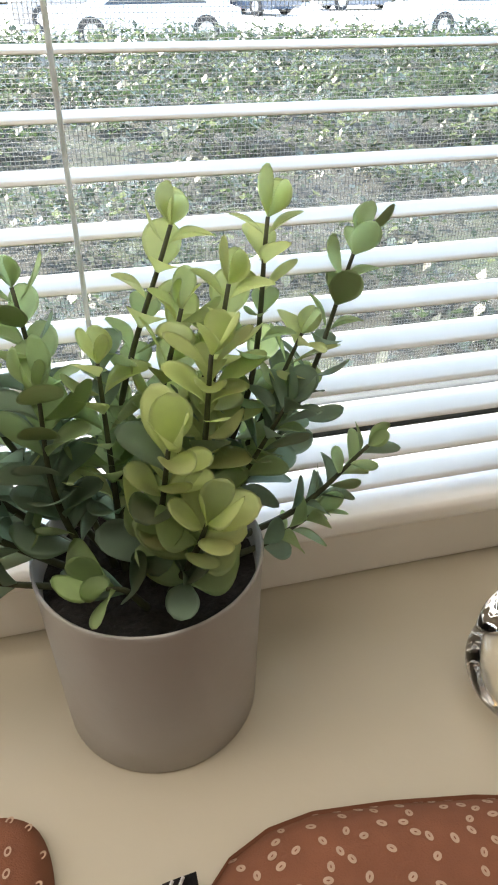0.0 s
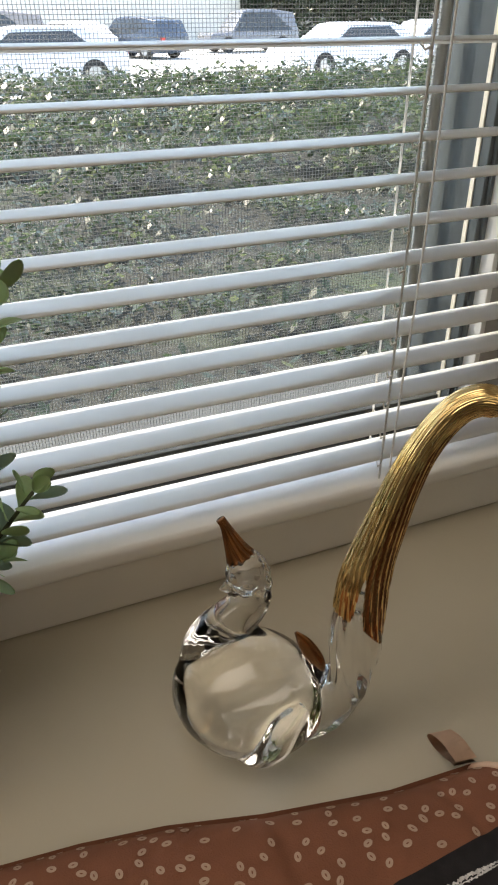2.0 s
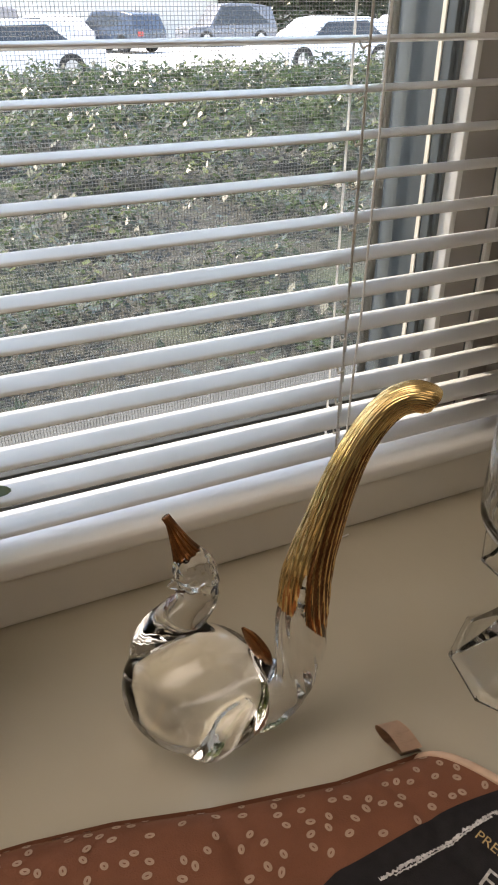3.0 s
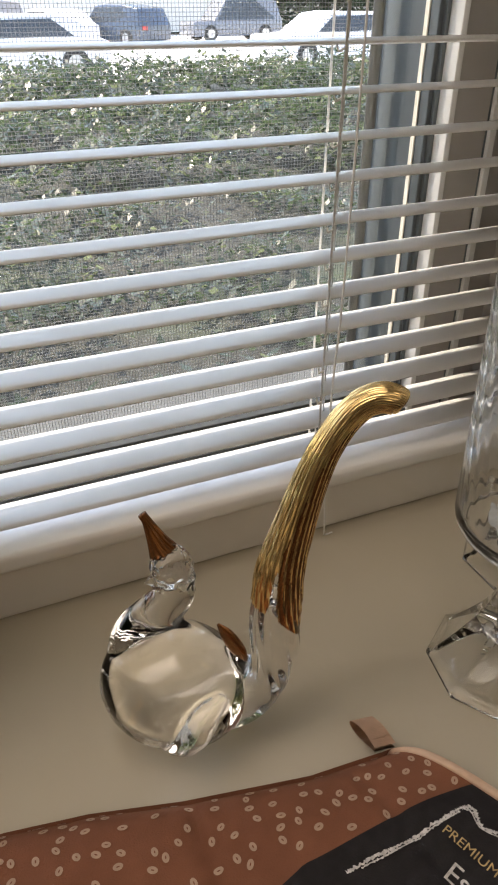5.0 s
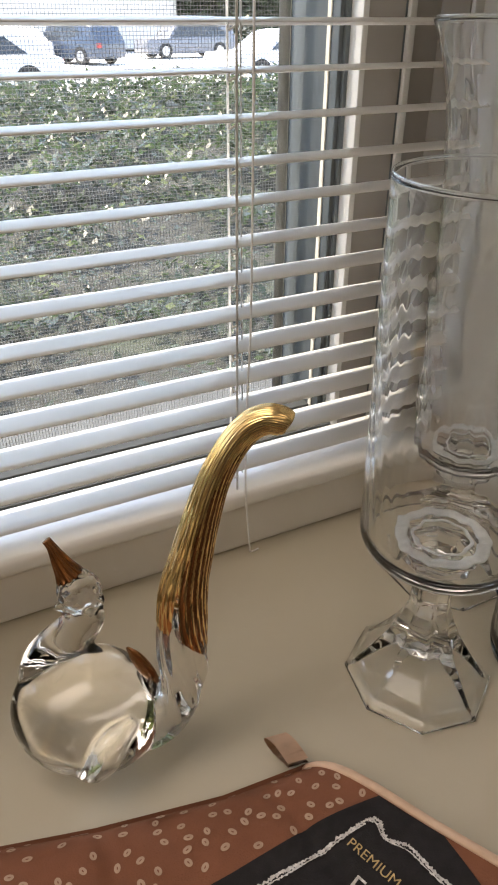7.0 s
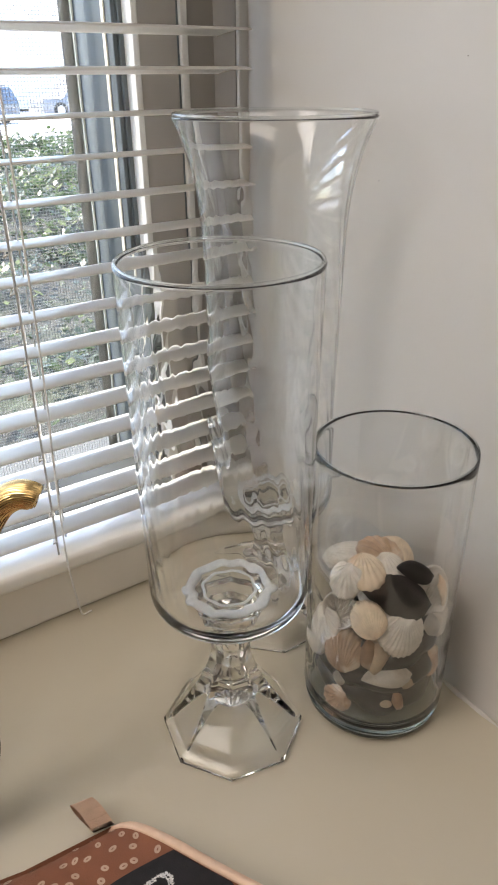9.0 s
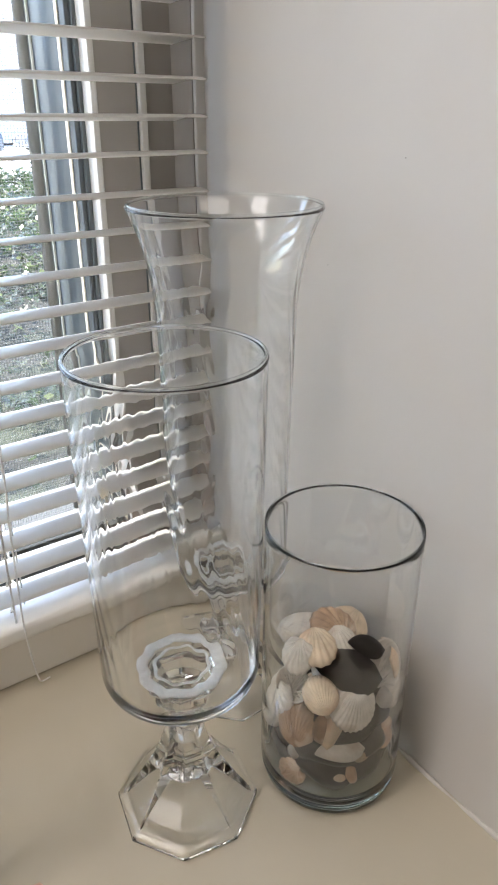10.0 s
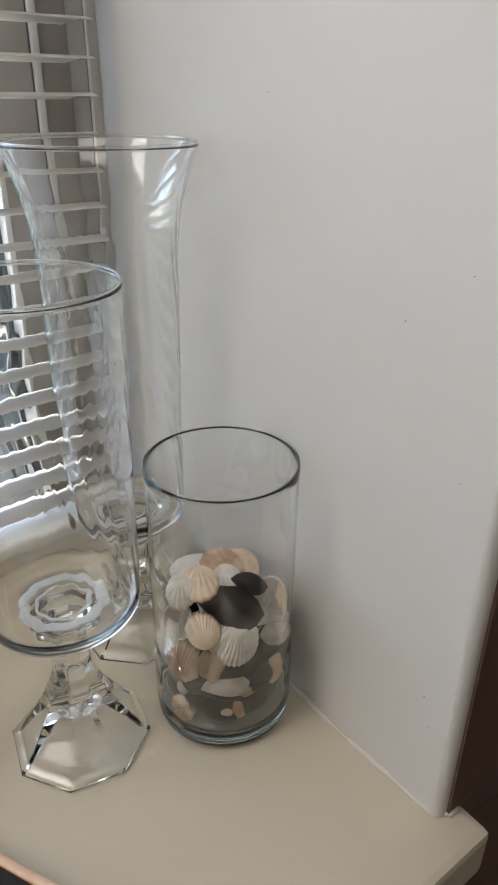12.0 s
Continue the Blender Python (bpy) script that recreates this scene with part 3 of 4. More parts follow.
beak = spline([(-0.026, 0.010, 0.077, 0.005), (-0.033, 0.009, 0.073, 0.003), (-0.038, 0.009, 0.0705, 0.0008)], 8)
tube(bm, [bird_at(*p[:3]) for p in beak], [p[3] for p in beak], 12)
tail = [(-0.006, -0.007, 0.020, 0.0165), (0.008, -0.006, 0.021, 0.0135), (0.019, -0.004, 0.030, 0.0108), (0.0245, -0.002, 0.044, 0.0096), (0.0255, 0.001, 0.066, 0.0112), (0.0258, 0.001, 0.078, 0.0105), (0.0265, 0.003, 0.095, 0.0080), (0.030, 0.006, 0.1135, 0.0060), (0.037, 0.010, 0.142, 0.0042)]
tail = spline(tail, 44)
tube(bm, [bird_at(*p[:3]) for p in tail], [p[3] for p in tail], 24)
ridge = spline([(-0.020, 0.003, 0.050, 0.006), (-0.008, 0.000, 0.046, 0.005), (0.006, -0.002, 0.042, 0.005), (0.016, -0.002, 0.038, 0.006)], 14)
tube(bm, [bird_at(*p[:3]) for p in ridge], [p[3] for p in ridge], 14)
fold = spline([(0.008, -0.022, 0.042, 0.003), (0.002, -0.031, 0.039, 0.0065), (-0.003, -0.034, 0.029, 0.0075), (-0.011, -0.033, 0.018, 0.006), (-0.022, -0.027, 0.010, 0.003)], 24)
tube(bm, [bird_at(*p[:3]) for p in fold], [p[3] for p in fold], 20)
bmesh.ops.recalc_face_normals(bm, faces=bm.faces)
tmp = finish("bird_blank", bm, M_CRYSTAL)
mod = tmp.modifiers.new("join", "REMESH")
mod.mode, mod.voxel_size = "VOXEL", 0.0011
mod2 = tmp.modifiers.new("soften", "SMOOTH")
mod2.factor, mod2.iterations = 0.5, 6
bpy.context.view_layer.update()
fused = bpy.data.meshes.new_from_object(tmp.evaluated_get(bpy.context.evaluated_depsgraph_get()))
bpy.data.objects.remove(tmp)
bm = bmesh.new()
bm.from_mesh(fused)
bm.normal_update()
for v in bm.verts:
    head = v.co.z > SILL + 0.070 and (v.co - bird_at(-0.024, 0.011, 0.08)).length < 0.02
    lump = 0.0012 * noise.noise(v.co * 40) + 0.0002 * noise.noise(v.co * 120)
    if head:
        lump = 0.0015 * noise.noise(v.co * 250)
    rel = v.co - BO
    u_, n_, z_ = rel.dot(BU), rel.dot(BN), rel.z
    if 0.026 < z_ < 0.085 and u_ > 0.012:
        turned = math.atan2(n_ + 0.001, u_ - 0.0235)
        lump += 0.00055 * math.sin(7 * turned + 130 * z_) * min(1, (z_ - 0.026) / 0.01)
    v.co += v.normal * lump
for f in bm.faces:
    f.material_index = 0


def flutes(a, t):
    return 1 + 0.034 * math.cos(24 * a + 46 * t) * max(0.0, 1 - 1.1 * t) + 0.03 * math.cos(3 * a + 4 * t) + 0.012 * math.cos(41 * a + 12 * t)


gold = spline([(0.0257, 0.001, 0.066, 0.0104), (0.0259, 0.0012, 0.074, 0.0106), (0.0260, 0.0015, 0.082, 0.0108), (0.0268, 0.003, 0.097, 0.0102), (0.030, 0.006, 0.1135, 0.0087), (0.037, 0.010, 0.142, 0.0068), (0.0435, 0.013, 0.159, 0.0060), (0.051, 0.0155, 0.1705, 0.0058), (0.058, 0.0165, 0.1752, 0.0058), (0.0640, 0.0167, 0.1752, 0.0056), (0.0665, 0.0167, 0.1740, 0.0046), (0.0660, 0.0167, 0.1742, 0.0020)], 120)
GN = 192
gold_start = len(bm.faces)
tube(bm, [bird_at(*p[:3]) for p in gold], [p[3] for p in gold], GN, 1.0, 1, flutes)
bm.faces.ensure_lookup_table()
bm.normal_update()
gone = []
for i in range(119):
    for k in range(GN):
        f = bm.faces[gold_start + i * GN + k]
        out = (f.calc_center_median() - bird_at(*gold[i][:3])).normalized()
        s = out.dot(BU)
        # amber side of the tail, running down to a point; clear glass shows at the lower end
        if s > -0.05 + 1.1 * max(0.0, (i - 40) / 50) and i < 92:
            f.material_index = 1 if math.cos(24 * 2 * math.pi * (k + 0.5) / GN + 46 * i / 119) > 0.45 else 2
        if i < 20 * (1 - max(0.0, s) ** 1.5) + 16 * math.exp(-((s + 0.02) / 0.16) ** 2):
            gone.append(f)
gone.append(bm.faces[gold_start + 119 * GN])
bmesh.ops.delete(bm, geom=gone, context="FACES")
crest_start = len(bm.faces)
crest = spline([(-0.0280, 0.012, 0.0890, 0.0064), (-0.0298, 0.0123, 0.0925, 0.0050), (-0.0325, 0.013, 0.0980, 0.0034), (-0.0352, 0.0138, 0.1035, 0.0021), (-0.0374, 0.0141, 0.1068, 0.0019)], 26)
tube(bm, [bird_at(*p[:3]) for p in crest], [p[3] for p in crest], 96, 1.0, 2, lambda a, t: 1 + 0.08 * math.cos(12 * a + 6 * t))
bm.faces.ensure_lookup_table()
for i in range(25):
    for k in range(96):
        if math.cos(12 * 2 * math.pi * (k + 0.5) / 96 + 6 * i / 25) > 0.2:
            bm.faces[crest_start + i * 96 + k].material_index = 1
wing = spline([(-0.0003, 0.0, 0.0618, 0.0010), (0.004, -0.001, 0.0575, 0.0042), (0.009, -0.002, 0.050, 0.0048), (0.0125, -0.002, 0.043, 0.0018)], 18)
tube(bm, [bird_at(*p[:3]) for p in wing], [p[3] for p in wing], 16, 0.45, 2)
bird = finish("glass_bird", bm, [M_CRYSTAL, M_GOLD, M_AMBER])
tagged(bird, "clear blown-glass bird figurine with gilded upswept tail and crest", "figurine")


# ---- footed vases ----
def footed_vase(at, label, r_low, r_top, z_top, flare, foot_r, turn, ribs):
    """A blown cylinder with twisted ribs and a heavy floor, glued on an octagonal pressed foot."""
    v = empty("footed_vase", at)
    tagged(v, label, "vase")
    th, z0, floor = 0.0016, 0.0885, 0.0950

    def wall_r(z):
        t = (z - z0) / (z_top - z0)
        return r_low + (r_top - r_low) * t + flare * max(0, (t - 0.70) / 0.30) ** 2.6

    zs_ = [z0 + 0.016 + (z_top - z0 - 0.016) * (k / 44) for k in range(45)]
    heel = [(wall_r(z0 + 0.016) - 0.0095 * (1 - math.sin(q)), z0 + 0.0110 * (1 - math.cos(q)) + 0.0004) for q in np.linspace(0.12, math.pi / 2, 10)]
    outer = [(0, z0), (heel[0][0] * 0.5, z0), (heel[0][0] * 0.92, z0 + 0.0001)] + heel + [(wall_r(z), z) for z in zs_]
    rt = wall_r(z_top)
    lip = [(rt + 0.0002, z_top + 0.0007), (rt - 0.0010, z_top + 0.0011), (rt - th + 0.0002, z_top + 0.0007)]
    inside = [(wall_r(z) - th, z) for z in reversed(zs_)]
    ri = wall_r(z0 + 0.016) - th
    inside += [(ri - 0.0085 * (1 - math.cos(q)), floor + 0.0065 * (1 - math.sin(q))) for q in np.linspace(0.1, math.pi / 2, 9)]
    inside += [(0.020, floor - 0.0004), (0.010, floor - 0.0006), (0, floor - 0.0006)]
    prof = outer + lip + inside
    half = len(outer) + 1

    def optic(a, r, z, i):
        fade = min(1, max(0, (z - z0 - 0.012) / 0.02)) * min(1, max(0.0, (z_top - z) / 0.05))
        low = 0.55 + 0.45 * math.sin(3 * a + 40 * z)
        if i > half:
            return ribs * fade * low * math.sin(36 * a + 200 * z)
        return 0.4 * ribs * fade * math.sin(9 * a + 60 * z)

    bm = bmesh.new()
    lathe(bm, prof, 264, optic)
    part("bowl", bm, M_GLASS, v)
    bm = bmesh.new()
    lathe(bm, [(rt - 0.0008 + 0.0006 * math.cos(q), z_top + 0.0018 + 0.0006 * math.sin(q)) for q in np.linspace(0, 2 * math.pi, 13)[:-1]], 128, closed=True)
    part("rim", bm, M_RIMGLASS, v, "fire-polished glass rim")
    # frosted ten-sided ring of glue, seen through the floor
    bm = bmesh.new()
    lathe(bm, [(0.0165, floor + 0.0002), (0.0214, floor + 0.0002), (0.0222, floor + 0.0006), (0.0216, floor + 0.0012), (0.0172, floor + 0.0012), (0.0162, floor + 0.0007)], 60, lambda a, r, z, i: 0.0006 * math.cos(10 * a) + 0.0003 * math.sin(17 * a), closed=True)
    part("joint_ring", bm, M_FROST, v, "frosted ten-sided ring")
    bm = bmesh.new()
    lathe(bm, [(0.0122, floor + 0.0002), (0.0136, floor + 0.0002), (0.0138, floor + 0.0005), (0.0134, floor + 0.0008), (0.0124, floor + 0.0008), (0.0120, floor + 0.0005)], 60, lambda a, r, z, i: 0.0005 * math.cos(8 * a), closed=True)
    part("inner_ring", bm, M_FROST, v, "thin frosted inner ring")
    # octagonal foot with faceted stem and collar
    bm = bmesh.new()
    f = foot_r
    prof = [(0, 0.0230), (f * 0.20, 0.0222), (f * 0.45, 0.0160), (f * 0.70, 0.0080), (f - 0.0065, 0.0025), (f - 0.0035, 0.0004), (f - 0.0004, 0.0008), (f, 0.0016), (f - 0.0002, 0.0040), (f - 0.0018, 0.0056), (f - 0.0045, 0.0066), (f * 0.66, 0.0200), (f * 0.46, 0.0330), (f * 0.33, 0.0450), (f * 0.275, 0.0520), (f * 0.265, 0.0600), (f * 0.27, 0.0680), (f * 0.32, 0.0735), (f * 0.42, 0.0765), (f * 0.45, 0.0795), (f * 0.44, 0.0835), (f * 0.52, 0.0865), (f * 0.52, 0.0880), (0, 0.0880)]
    lathe(bm, prof, 8)
    bmesh.ops.rotate(bm, verts=bm.verts, cent=(0, 0, 0), matrix=Matrix.Rotation(turn, 3, "Z"))
    bmesh.ops.bevel(bm, geom=[e for e in bm.edges if e.calc_length() > 0.0035], offset=0.0008, segments=2, profile=0.5, affect="EDGES")
    part("foot", bm, M_FOOT, v, "clear octagonal pressed-glass foot", smooth=False)
    return v


foot_turn = math.atan2(0.3858 - 0.3647, 0.6995 - 0.731)
footed_vase((0.731, 0.3647, SILL), "clear glass hurricane vase with octagonal pressed foot", 0.0382, 0.0408, 0.2535, 0.0, 0.0383, foot_turn, 0.00006)
footed_vase((0.799, 0.4235, SILL), "taller clear glass vase with flared rim and octagonal foot", 0.0334, 0.0368, 0.300, 0.0110, 0.0383, foot_turn + 0.2, 0.00006)

# ---- shell jar ----
JX, JY, JR = 0.8102, 0.3388, 0.0390
bm = bmesh.new()
prof = [(0, 0.0098), (JR - 0.004, 0.0098), (JR - 0.0006, 0.0101), (JR, 0.0108)] + [(JR - 0.0002 * k / 40, 0.012 + 0.148 * k / 40) for k in range(41)] + [(JR - 0.0006, 0.1618), (JR - 0.0011, 0.1618), (JR - 0.0013, 0.160)]
prof += [(JR - 0.0013, 0.16 - 0.146 * k / 40) for k in range(1, 41)] + [(JR - 0.0040, 0.0112), (0, 0.0108)]
lathe(bm, prof, 120, lambda a, r, z, i: 0.00008 * math.sin(3 * a + 300 * z) * min(1, max(0, (z - 0.014) / 0.01), max(0, (0.09 - z) / 0.03)) if i > 50 and r > 0.03 else 0)
jar = empty("glass_jar", (JX, JY, SILL))
tagged(jar, "clear straight glass cylinder jar half filled with seashells", "jar")
part("glass_wall", bm, M_JAR, jar)
bm = bmesh.new()
lathe(bm, [(JR - 0.0008 + 0.00035 * math.cos(q), 0.1621 + 0.00035 * math.sin(q)) for q in np.linspace(0, 2 * math.pi, 13)[:-1]], 128, closed=True)
part("rim", bm, M_RIMGLASS, jar, "polished glass rim")
bm = bmesh.new()
lathe(bm, [(0, 0.0012), (JR - 0.004, 0.0012), (JR - 0.0012, 0.003), (JR - 0.0007, 0.0055), (JR - 0.0004, 0.0085), (JR - 0.0016, 0.0094), (0, 0.0094)], 96)
part("base_disc", bm, M_BASEGLASS, jar, "thick greenish glass base")


def cockle(length, width, dome, ribs, depth=0.05):
    """A ribbed fan shell, hinge at the origin, opening along +y, domed in +z."""
    bm = bmesh.new()
    R_, A_ = 14, 72
    grid = []
    for i in range(R_ + 1):
        t = i / R_
        row = []
        for k in range(A_ + 1):
            phi = (-1 + 2 * k / A_) * 1.42
            wave = math.cos(phi / 1.42 * ribs * math.pi)
            rho = (math.cos(phi) + 0.02) ** 0.62 * (1 + 0.016 * wave)
            side = 1 - (1 - max(0.0, math.cos(phi * 0.9)) ** 0.6) * min(1, t / 0.3)
            h = (1 - t ** 2.6) ** 0.62 * (0.5 + 0.5 * min(1, t / 0.3)) * side * (1 + depth * wave * min(1, 2 * t))
            row.append(bm.verts.new((math.sin(phi) * t * rho * width * 0.72, math.cos(phi) * t * rho * length, dome * length * h)))
        grid.append(row)
    for a, b in zip(grid, grid[1:]):
        for k in range(A_):
            bm.faces.new((a[k], a[k + 1], b[k + 1], b[k]))
    bmesh.ops.remove_doubles(bm, verts=bm.verts, dist=1e-5)
    bmesh.ops.solidify(bm, geom=bm.faces[:], thickness=0.0008)
    bmesh.ops.recalc_face_normals(bm, faces=bm.faces)
    return bm


def mussel(length, width, dome):
    """A smooth oval half shell."""
    bm = bmesh.new()
    grid = []
    for i in range(11):
        t = i / 10
        w = width * math.sin(math.pi * t ** 0.8) ** 0.75 if 0 < t < 1 else width * 0.04
        grid.append([bm.verts.new((s * w / 2, t * length + 0.08 * length * s * math.sin(math.pi * t), dome * length * (1 - s * s) * math.sin(math.pi * min(1, t * 0.9 + 0.05)))) for s in np.linspace(-1, 1, 15)])
    for a, b in zip(grid, grid[1:]):
        for k in range(14):
            bm.faces.new((a[k], a[k + 1], b[k + 1], b[k]))
    bmesh.ops.solidify(bm, geom=bm.faces[:], thickness=0.0009)
    bmesh.ops.recalc_face_normals(bm, faces=bm.faces)
    return bm


def shell(kind, mat, at, size, spin, lean, yaw, label):
    """at: azimuth round the jar's axis (degrees, 0 towards the viewer's end), radius, height."""
    bm = cockle(size, size * 1.08, 0.36, 21, 0.035) if kind == "cockle" else cockle(size, size * 1.1, 0.26, 11, 0.07) if kind == "scallop" else mussel(size, size * 0.62, 0.2)
    c = Vector((0, size * 0.5, 0))
    for v in bm.verts:
        v.co -= c
    o = finish("seashell", bm, mat)
    tagged(o, label, "seashell", "shells in the jar")
    a = radians(at[0])
    o.matrix_world = Matrix.Translation((JX + at[1] * math.cos(a), JY + at[1] * math.sin(a), SILL + 0.003 + at[2] * 0.93)) @ Matrix.Rotation(radians(yaw), 4, "Z") @ Matrix.Rotation(radians(lean), 4, "X") @ Matrix.Rotation(radians(spin), 4, "Z")
    return o


# yaw turns a shell to face the room; lean stands it against the glass
F = -38
CREAM, WHITE, DARKS, TAN = "cream ribbed cockle shell", "white weathered clam shell", "dark blue-black mussel shell", "tan and brown worn shell"
SHELLS = [
    ("cockle", M_SHELL_W, (250, 0.025, 0.069), 0.0265, 172, 62, -26, "large white ribbed cockle shell"),
    ("cockle", M_SHELL, (213, 0.0275, 0.079), 0.0195, 30, 66, -46, CREAM),
    ("cockle", M_SHELL_T, (190, 0.0285, 0.053), 0.024, 20, 74, -66, "orange-tan ribbed cockle shell"),
    ("mussel", M_SHELL_D, (246, 0.019, 0.0885), 0.036, 75, 48, -32, DARKS),
    ("cockle", M_SHELL_W, (305, 0.0265, 0.083), 0.027, 195, -112, 0, "white cockle shell showing its hollow"),
    ("mussel", M_SHELL_D, (285, 0.018, 0.099), 0.020, 60, 30, -10, DARKS),
    ("scallop", M_SHELL, (197, 0.019, 0.101), 0.0215, 195, 14, -44, "pale pink ribbed scallop shell"),
    ("scallop", M_SHELL_W, (184, 0.0275, 0.098), 0.019, 175, 60, -70, WHITE),
    ("cockle", M_SHELL_W, (180, 0.0285, 0.077), 0.021, 200, -105, -70, "white shell showing its hollow"),
    ("scallop", M_SHELL_T, (60, 0.010, 0.094), 0.026, 20, 8, -30, TAN),
    ("mussel", M_SHELL_W, (237, 0.0295, 0.041), 0.026, 100, 78, -36, "white oval clam shell"),
    ("mussel", M_SHELL, (254, 0.0300, 0.037), 0.016, 60, 78, -18, "cream oval clam shell"),
    ("mussel", M_SHELL, (236, 0.0305, 0.0215), 0.0125, 80, 80, -34, "small cream clam shell"),
    ("mussel", M_SHELL_T, (250, 0.0310, 0.0225), 0.0125, 20, 80, -20, TAN),
    ("mussel", M_SHELL_T, (218, 0.0295, 0.056), 0.018, 10, 78, -50, TAN),
    ("mussel", M_SHELL, (226, 0.0295, 0.054), 0.020, 175, 80, -42, CREAM),
    ("scallop", M_SHELL_T, (300, 0.0305, 0.036), 0.017, 150, 80, 26, "pinkish worn little shell"),
    ("cockle", M_SHELL_W, (318, 0.0300, 0.060), 0.022, 80, 76, 40, WHITE),
    ("mussel", M_SHELL_W, (300, 0.0285, 0.062), 0.022, 60, 76, 20, WHITE),
    ("scallop", M_SHELL_W, (262, 0.006, 0.097), 0.017, 190, 15, -14, "grey ribbed scallop shell"),
    ("scallop", M_SHELL_T, (189, 0.0310, 0.016), 0.018, 140, 82, -80, TAN),
    ("mussel", M_SHELL_W, (190, 0.0310, 0.034), 0.014, 10, 84, -80, WHITE),
    ("scallop", M_SHELL_W, (165, 0.0300, 0.060), 0.024, 190, 76, -100, WHITE),
    ("cockle", M_SHELL_W, (150, 0.0300, 0.045), 0.024, 160, 76, -118, WHITE),
    ("scallop", M_SHELL, (330, 0.0300, 0.075), 0.024, 190, 74, 60, CREAM),
    ("cockle", M_SHELL, (30, 0.022, 0.085), 0.026, 40, 30, 80, CREAM),
    ("cockle", M_SHELL_W, (100, 0.024, 0.085), 0.026, 40, 30, -160, WHITE),
    ("scallop", M_SHELL_W, (240, 0.004, 0.078), 0.030, 40, 12, -38, WHITE),
    ("scallop", M_SHELL, (210, 0.010, 0.060), 0.030, 60, 20, -38, CREAM),
]
for ring_z, ring_r, many in ((0.022, 0.0262, 7), (0.037, 0.0262, 7), (0.052, 0.0250, 7), (0.020, 0.012, 4), (0.045, 0.012, 4)):
    for k in range(many):
        az = 200 + k * 360 / many + ring_z * 900
        SHELLS.append(("mussel", M_SHELL_D, (az, ring_r, ring_z), 0.034, 80 + 25 * math.sin(az), 74 if ring_r > 0.02 else 25, az - 270, DARKS))
for row in SHELLS:
    shell(*row)

# ---- oven mitt ----
EDGE = [(0.385, 0.318), (0.390, 0.340), (0.401, 0.3575), (0.412, 0.3675), (0.429, 0.3745), (0.448, 0.3765), (0.480, 0.373), (0.514, 0.367), (0.553, 0.3565), (0.608, 0.3455), (0.648, 0.3425)]
EX, EY = [e[0] for e in EDGE], [e[1] for e in EDGE]


def mitt_far(x):
    return float(np.interp(x, EX, EY))


def cuff_x(y):
    return 0.6485 + (0.3425 - y) * 0.53


def mitt_z(x, y):
    """Height of the padded cloth over the sill."""
    far, near = mitt_far(x), 0.215 + 0.4 * max(0, 0.43 - x)
    d = max(0.0, min(far - y, y - near))
    e = max(0.0, x - 0.385)
    f = (1 - math.exp(-d / 0.009)) * (1 - math.exp(-e / 0.010))
    h = 0.0215 * f * (0.80 + 0.2 * math.exp(-((x - 0.47) / 0.09) ** 2))
    h += 0.0012 * noise.noise(Vector((x * 38, y * 38, 0.3))) * f + 0.0022 * noise.noise(Vector((x * 14, y * 14, 1.3))) * f
    for cx, wd, dp in ((0.553, 0.004, 0.0022), (0.622, 0.003, 0.0014), (0.505, 0.005, 0.0012)):
        h -= dp * f * math.exp(-((x - cx - 0.15 * (y - 0.35)) / wd) ** 2)
    return SILL + 0.002 + h


mitt = empty("oven_mitt", (0.53, 0.30, SILL))
tagged(mitt, "brown padded oven mitt with coffee-bean print and peach binding", "oven mitt")
mitt_inv = Matrix.Translation((-0.53, -0.30, -SILL))


def mitt_part(name, bm, mat, label=""):
    bmesh.ops.transform(bm, matrix=mitt_inv, verts=bm.verts)
    return part(name, bm, mat, mitt, label)


bm = bmesh.new()
NU, NV = 170, 70
grid = []
for i in range(NU + 1):
    row = []
    for j in range(NV + 1):
        v = (1 - math.cos(math.pi * j / NV)) / 2
        u = (i / NU) ** 1.15
        x = 0.3855 + (0.6485 - 0.3855) * u
        far, near = mitt_far(x), 0.215 + 0.4 * max(0, 0.43 - x)
        y = far + (near - far) * v
        xx = x + u ** 3 * (far - y) * 0.53
        row.append(bm.verts.new((xx, y, mitt_z(x, y) if 0 < j < NV else SILL + 0.006)))
    grid.append(row)
for a, b in zip(grid, grid[1:]):
    for k in range(NV):
        bm.faces.new((a[k], a[k + 1], b[k + 1], b[k]))
low = [[bm.verts.new((v.co.x, v.co.y, SILL + 0.0012)) for v in (row[0], row[-1])] for row in grid]
for (a, b), ra, rb in zip(zip(low, low[1:]), grid, grid[1:]):
    bm.faces.new((ra[0], rb[0], b[0], a[0]))
    bm.faces.new((rb[-1], ra[-1], a[1], b[1]))
    bm.faces.new((a[0], b[0], b[1], a[1]))
mitt_part("padded_body", bm, M_CLOTH)


def mitt_top(x, y):
    """Height of the cloth under a place, allowing for the slanted cuff."""
    far = mitt_far(min(x, 0.6485))
    u = max(0.0, (min(x, 0.70) - 0.3855) / 0.263)
    x0 = x
    for _ in range(8):
        q = min(1.0, max(0.0, (x0 - 0.3855) / 0.263))
        x0 = min(0.6485, x - q ** 3 * (mitt_far(min(x0, 0.6485)) - y) * 0.53)
    return mitt_z(x0, y)


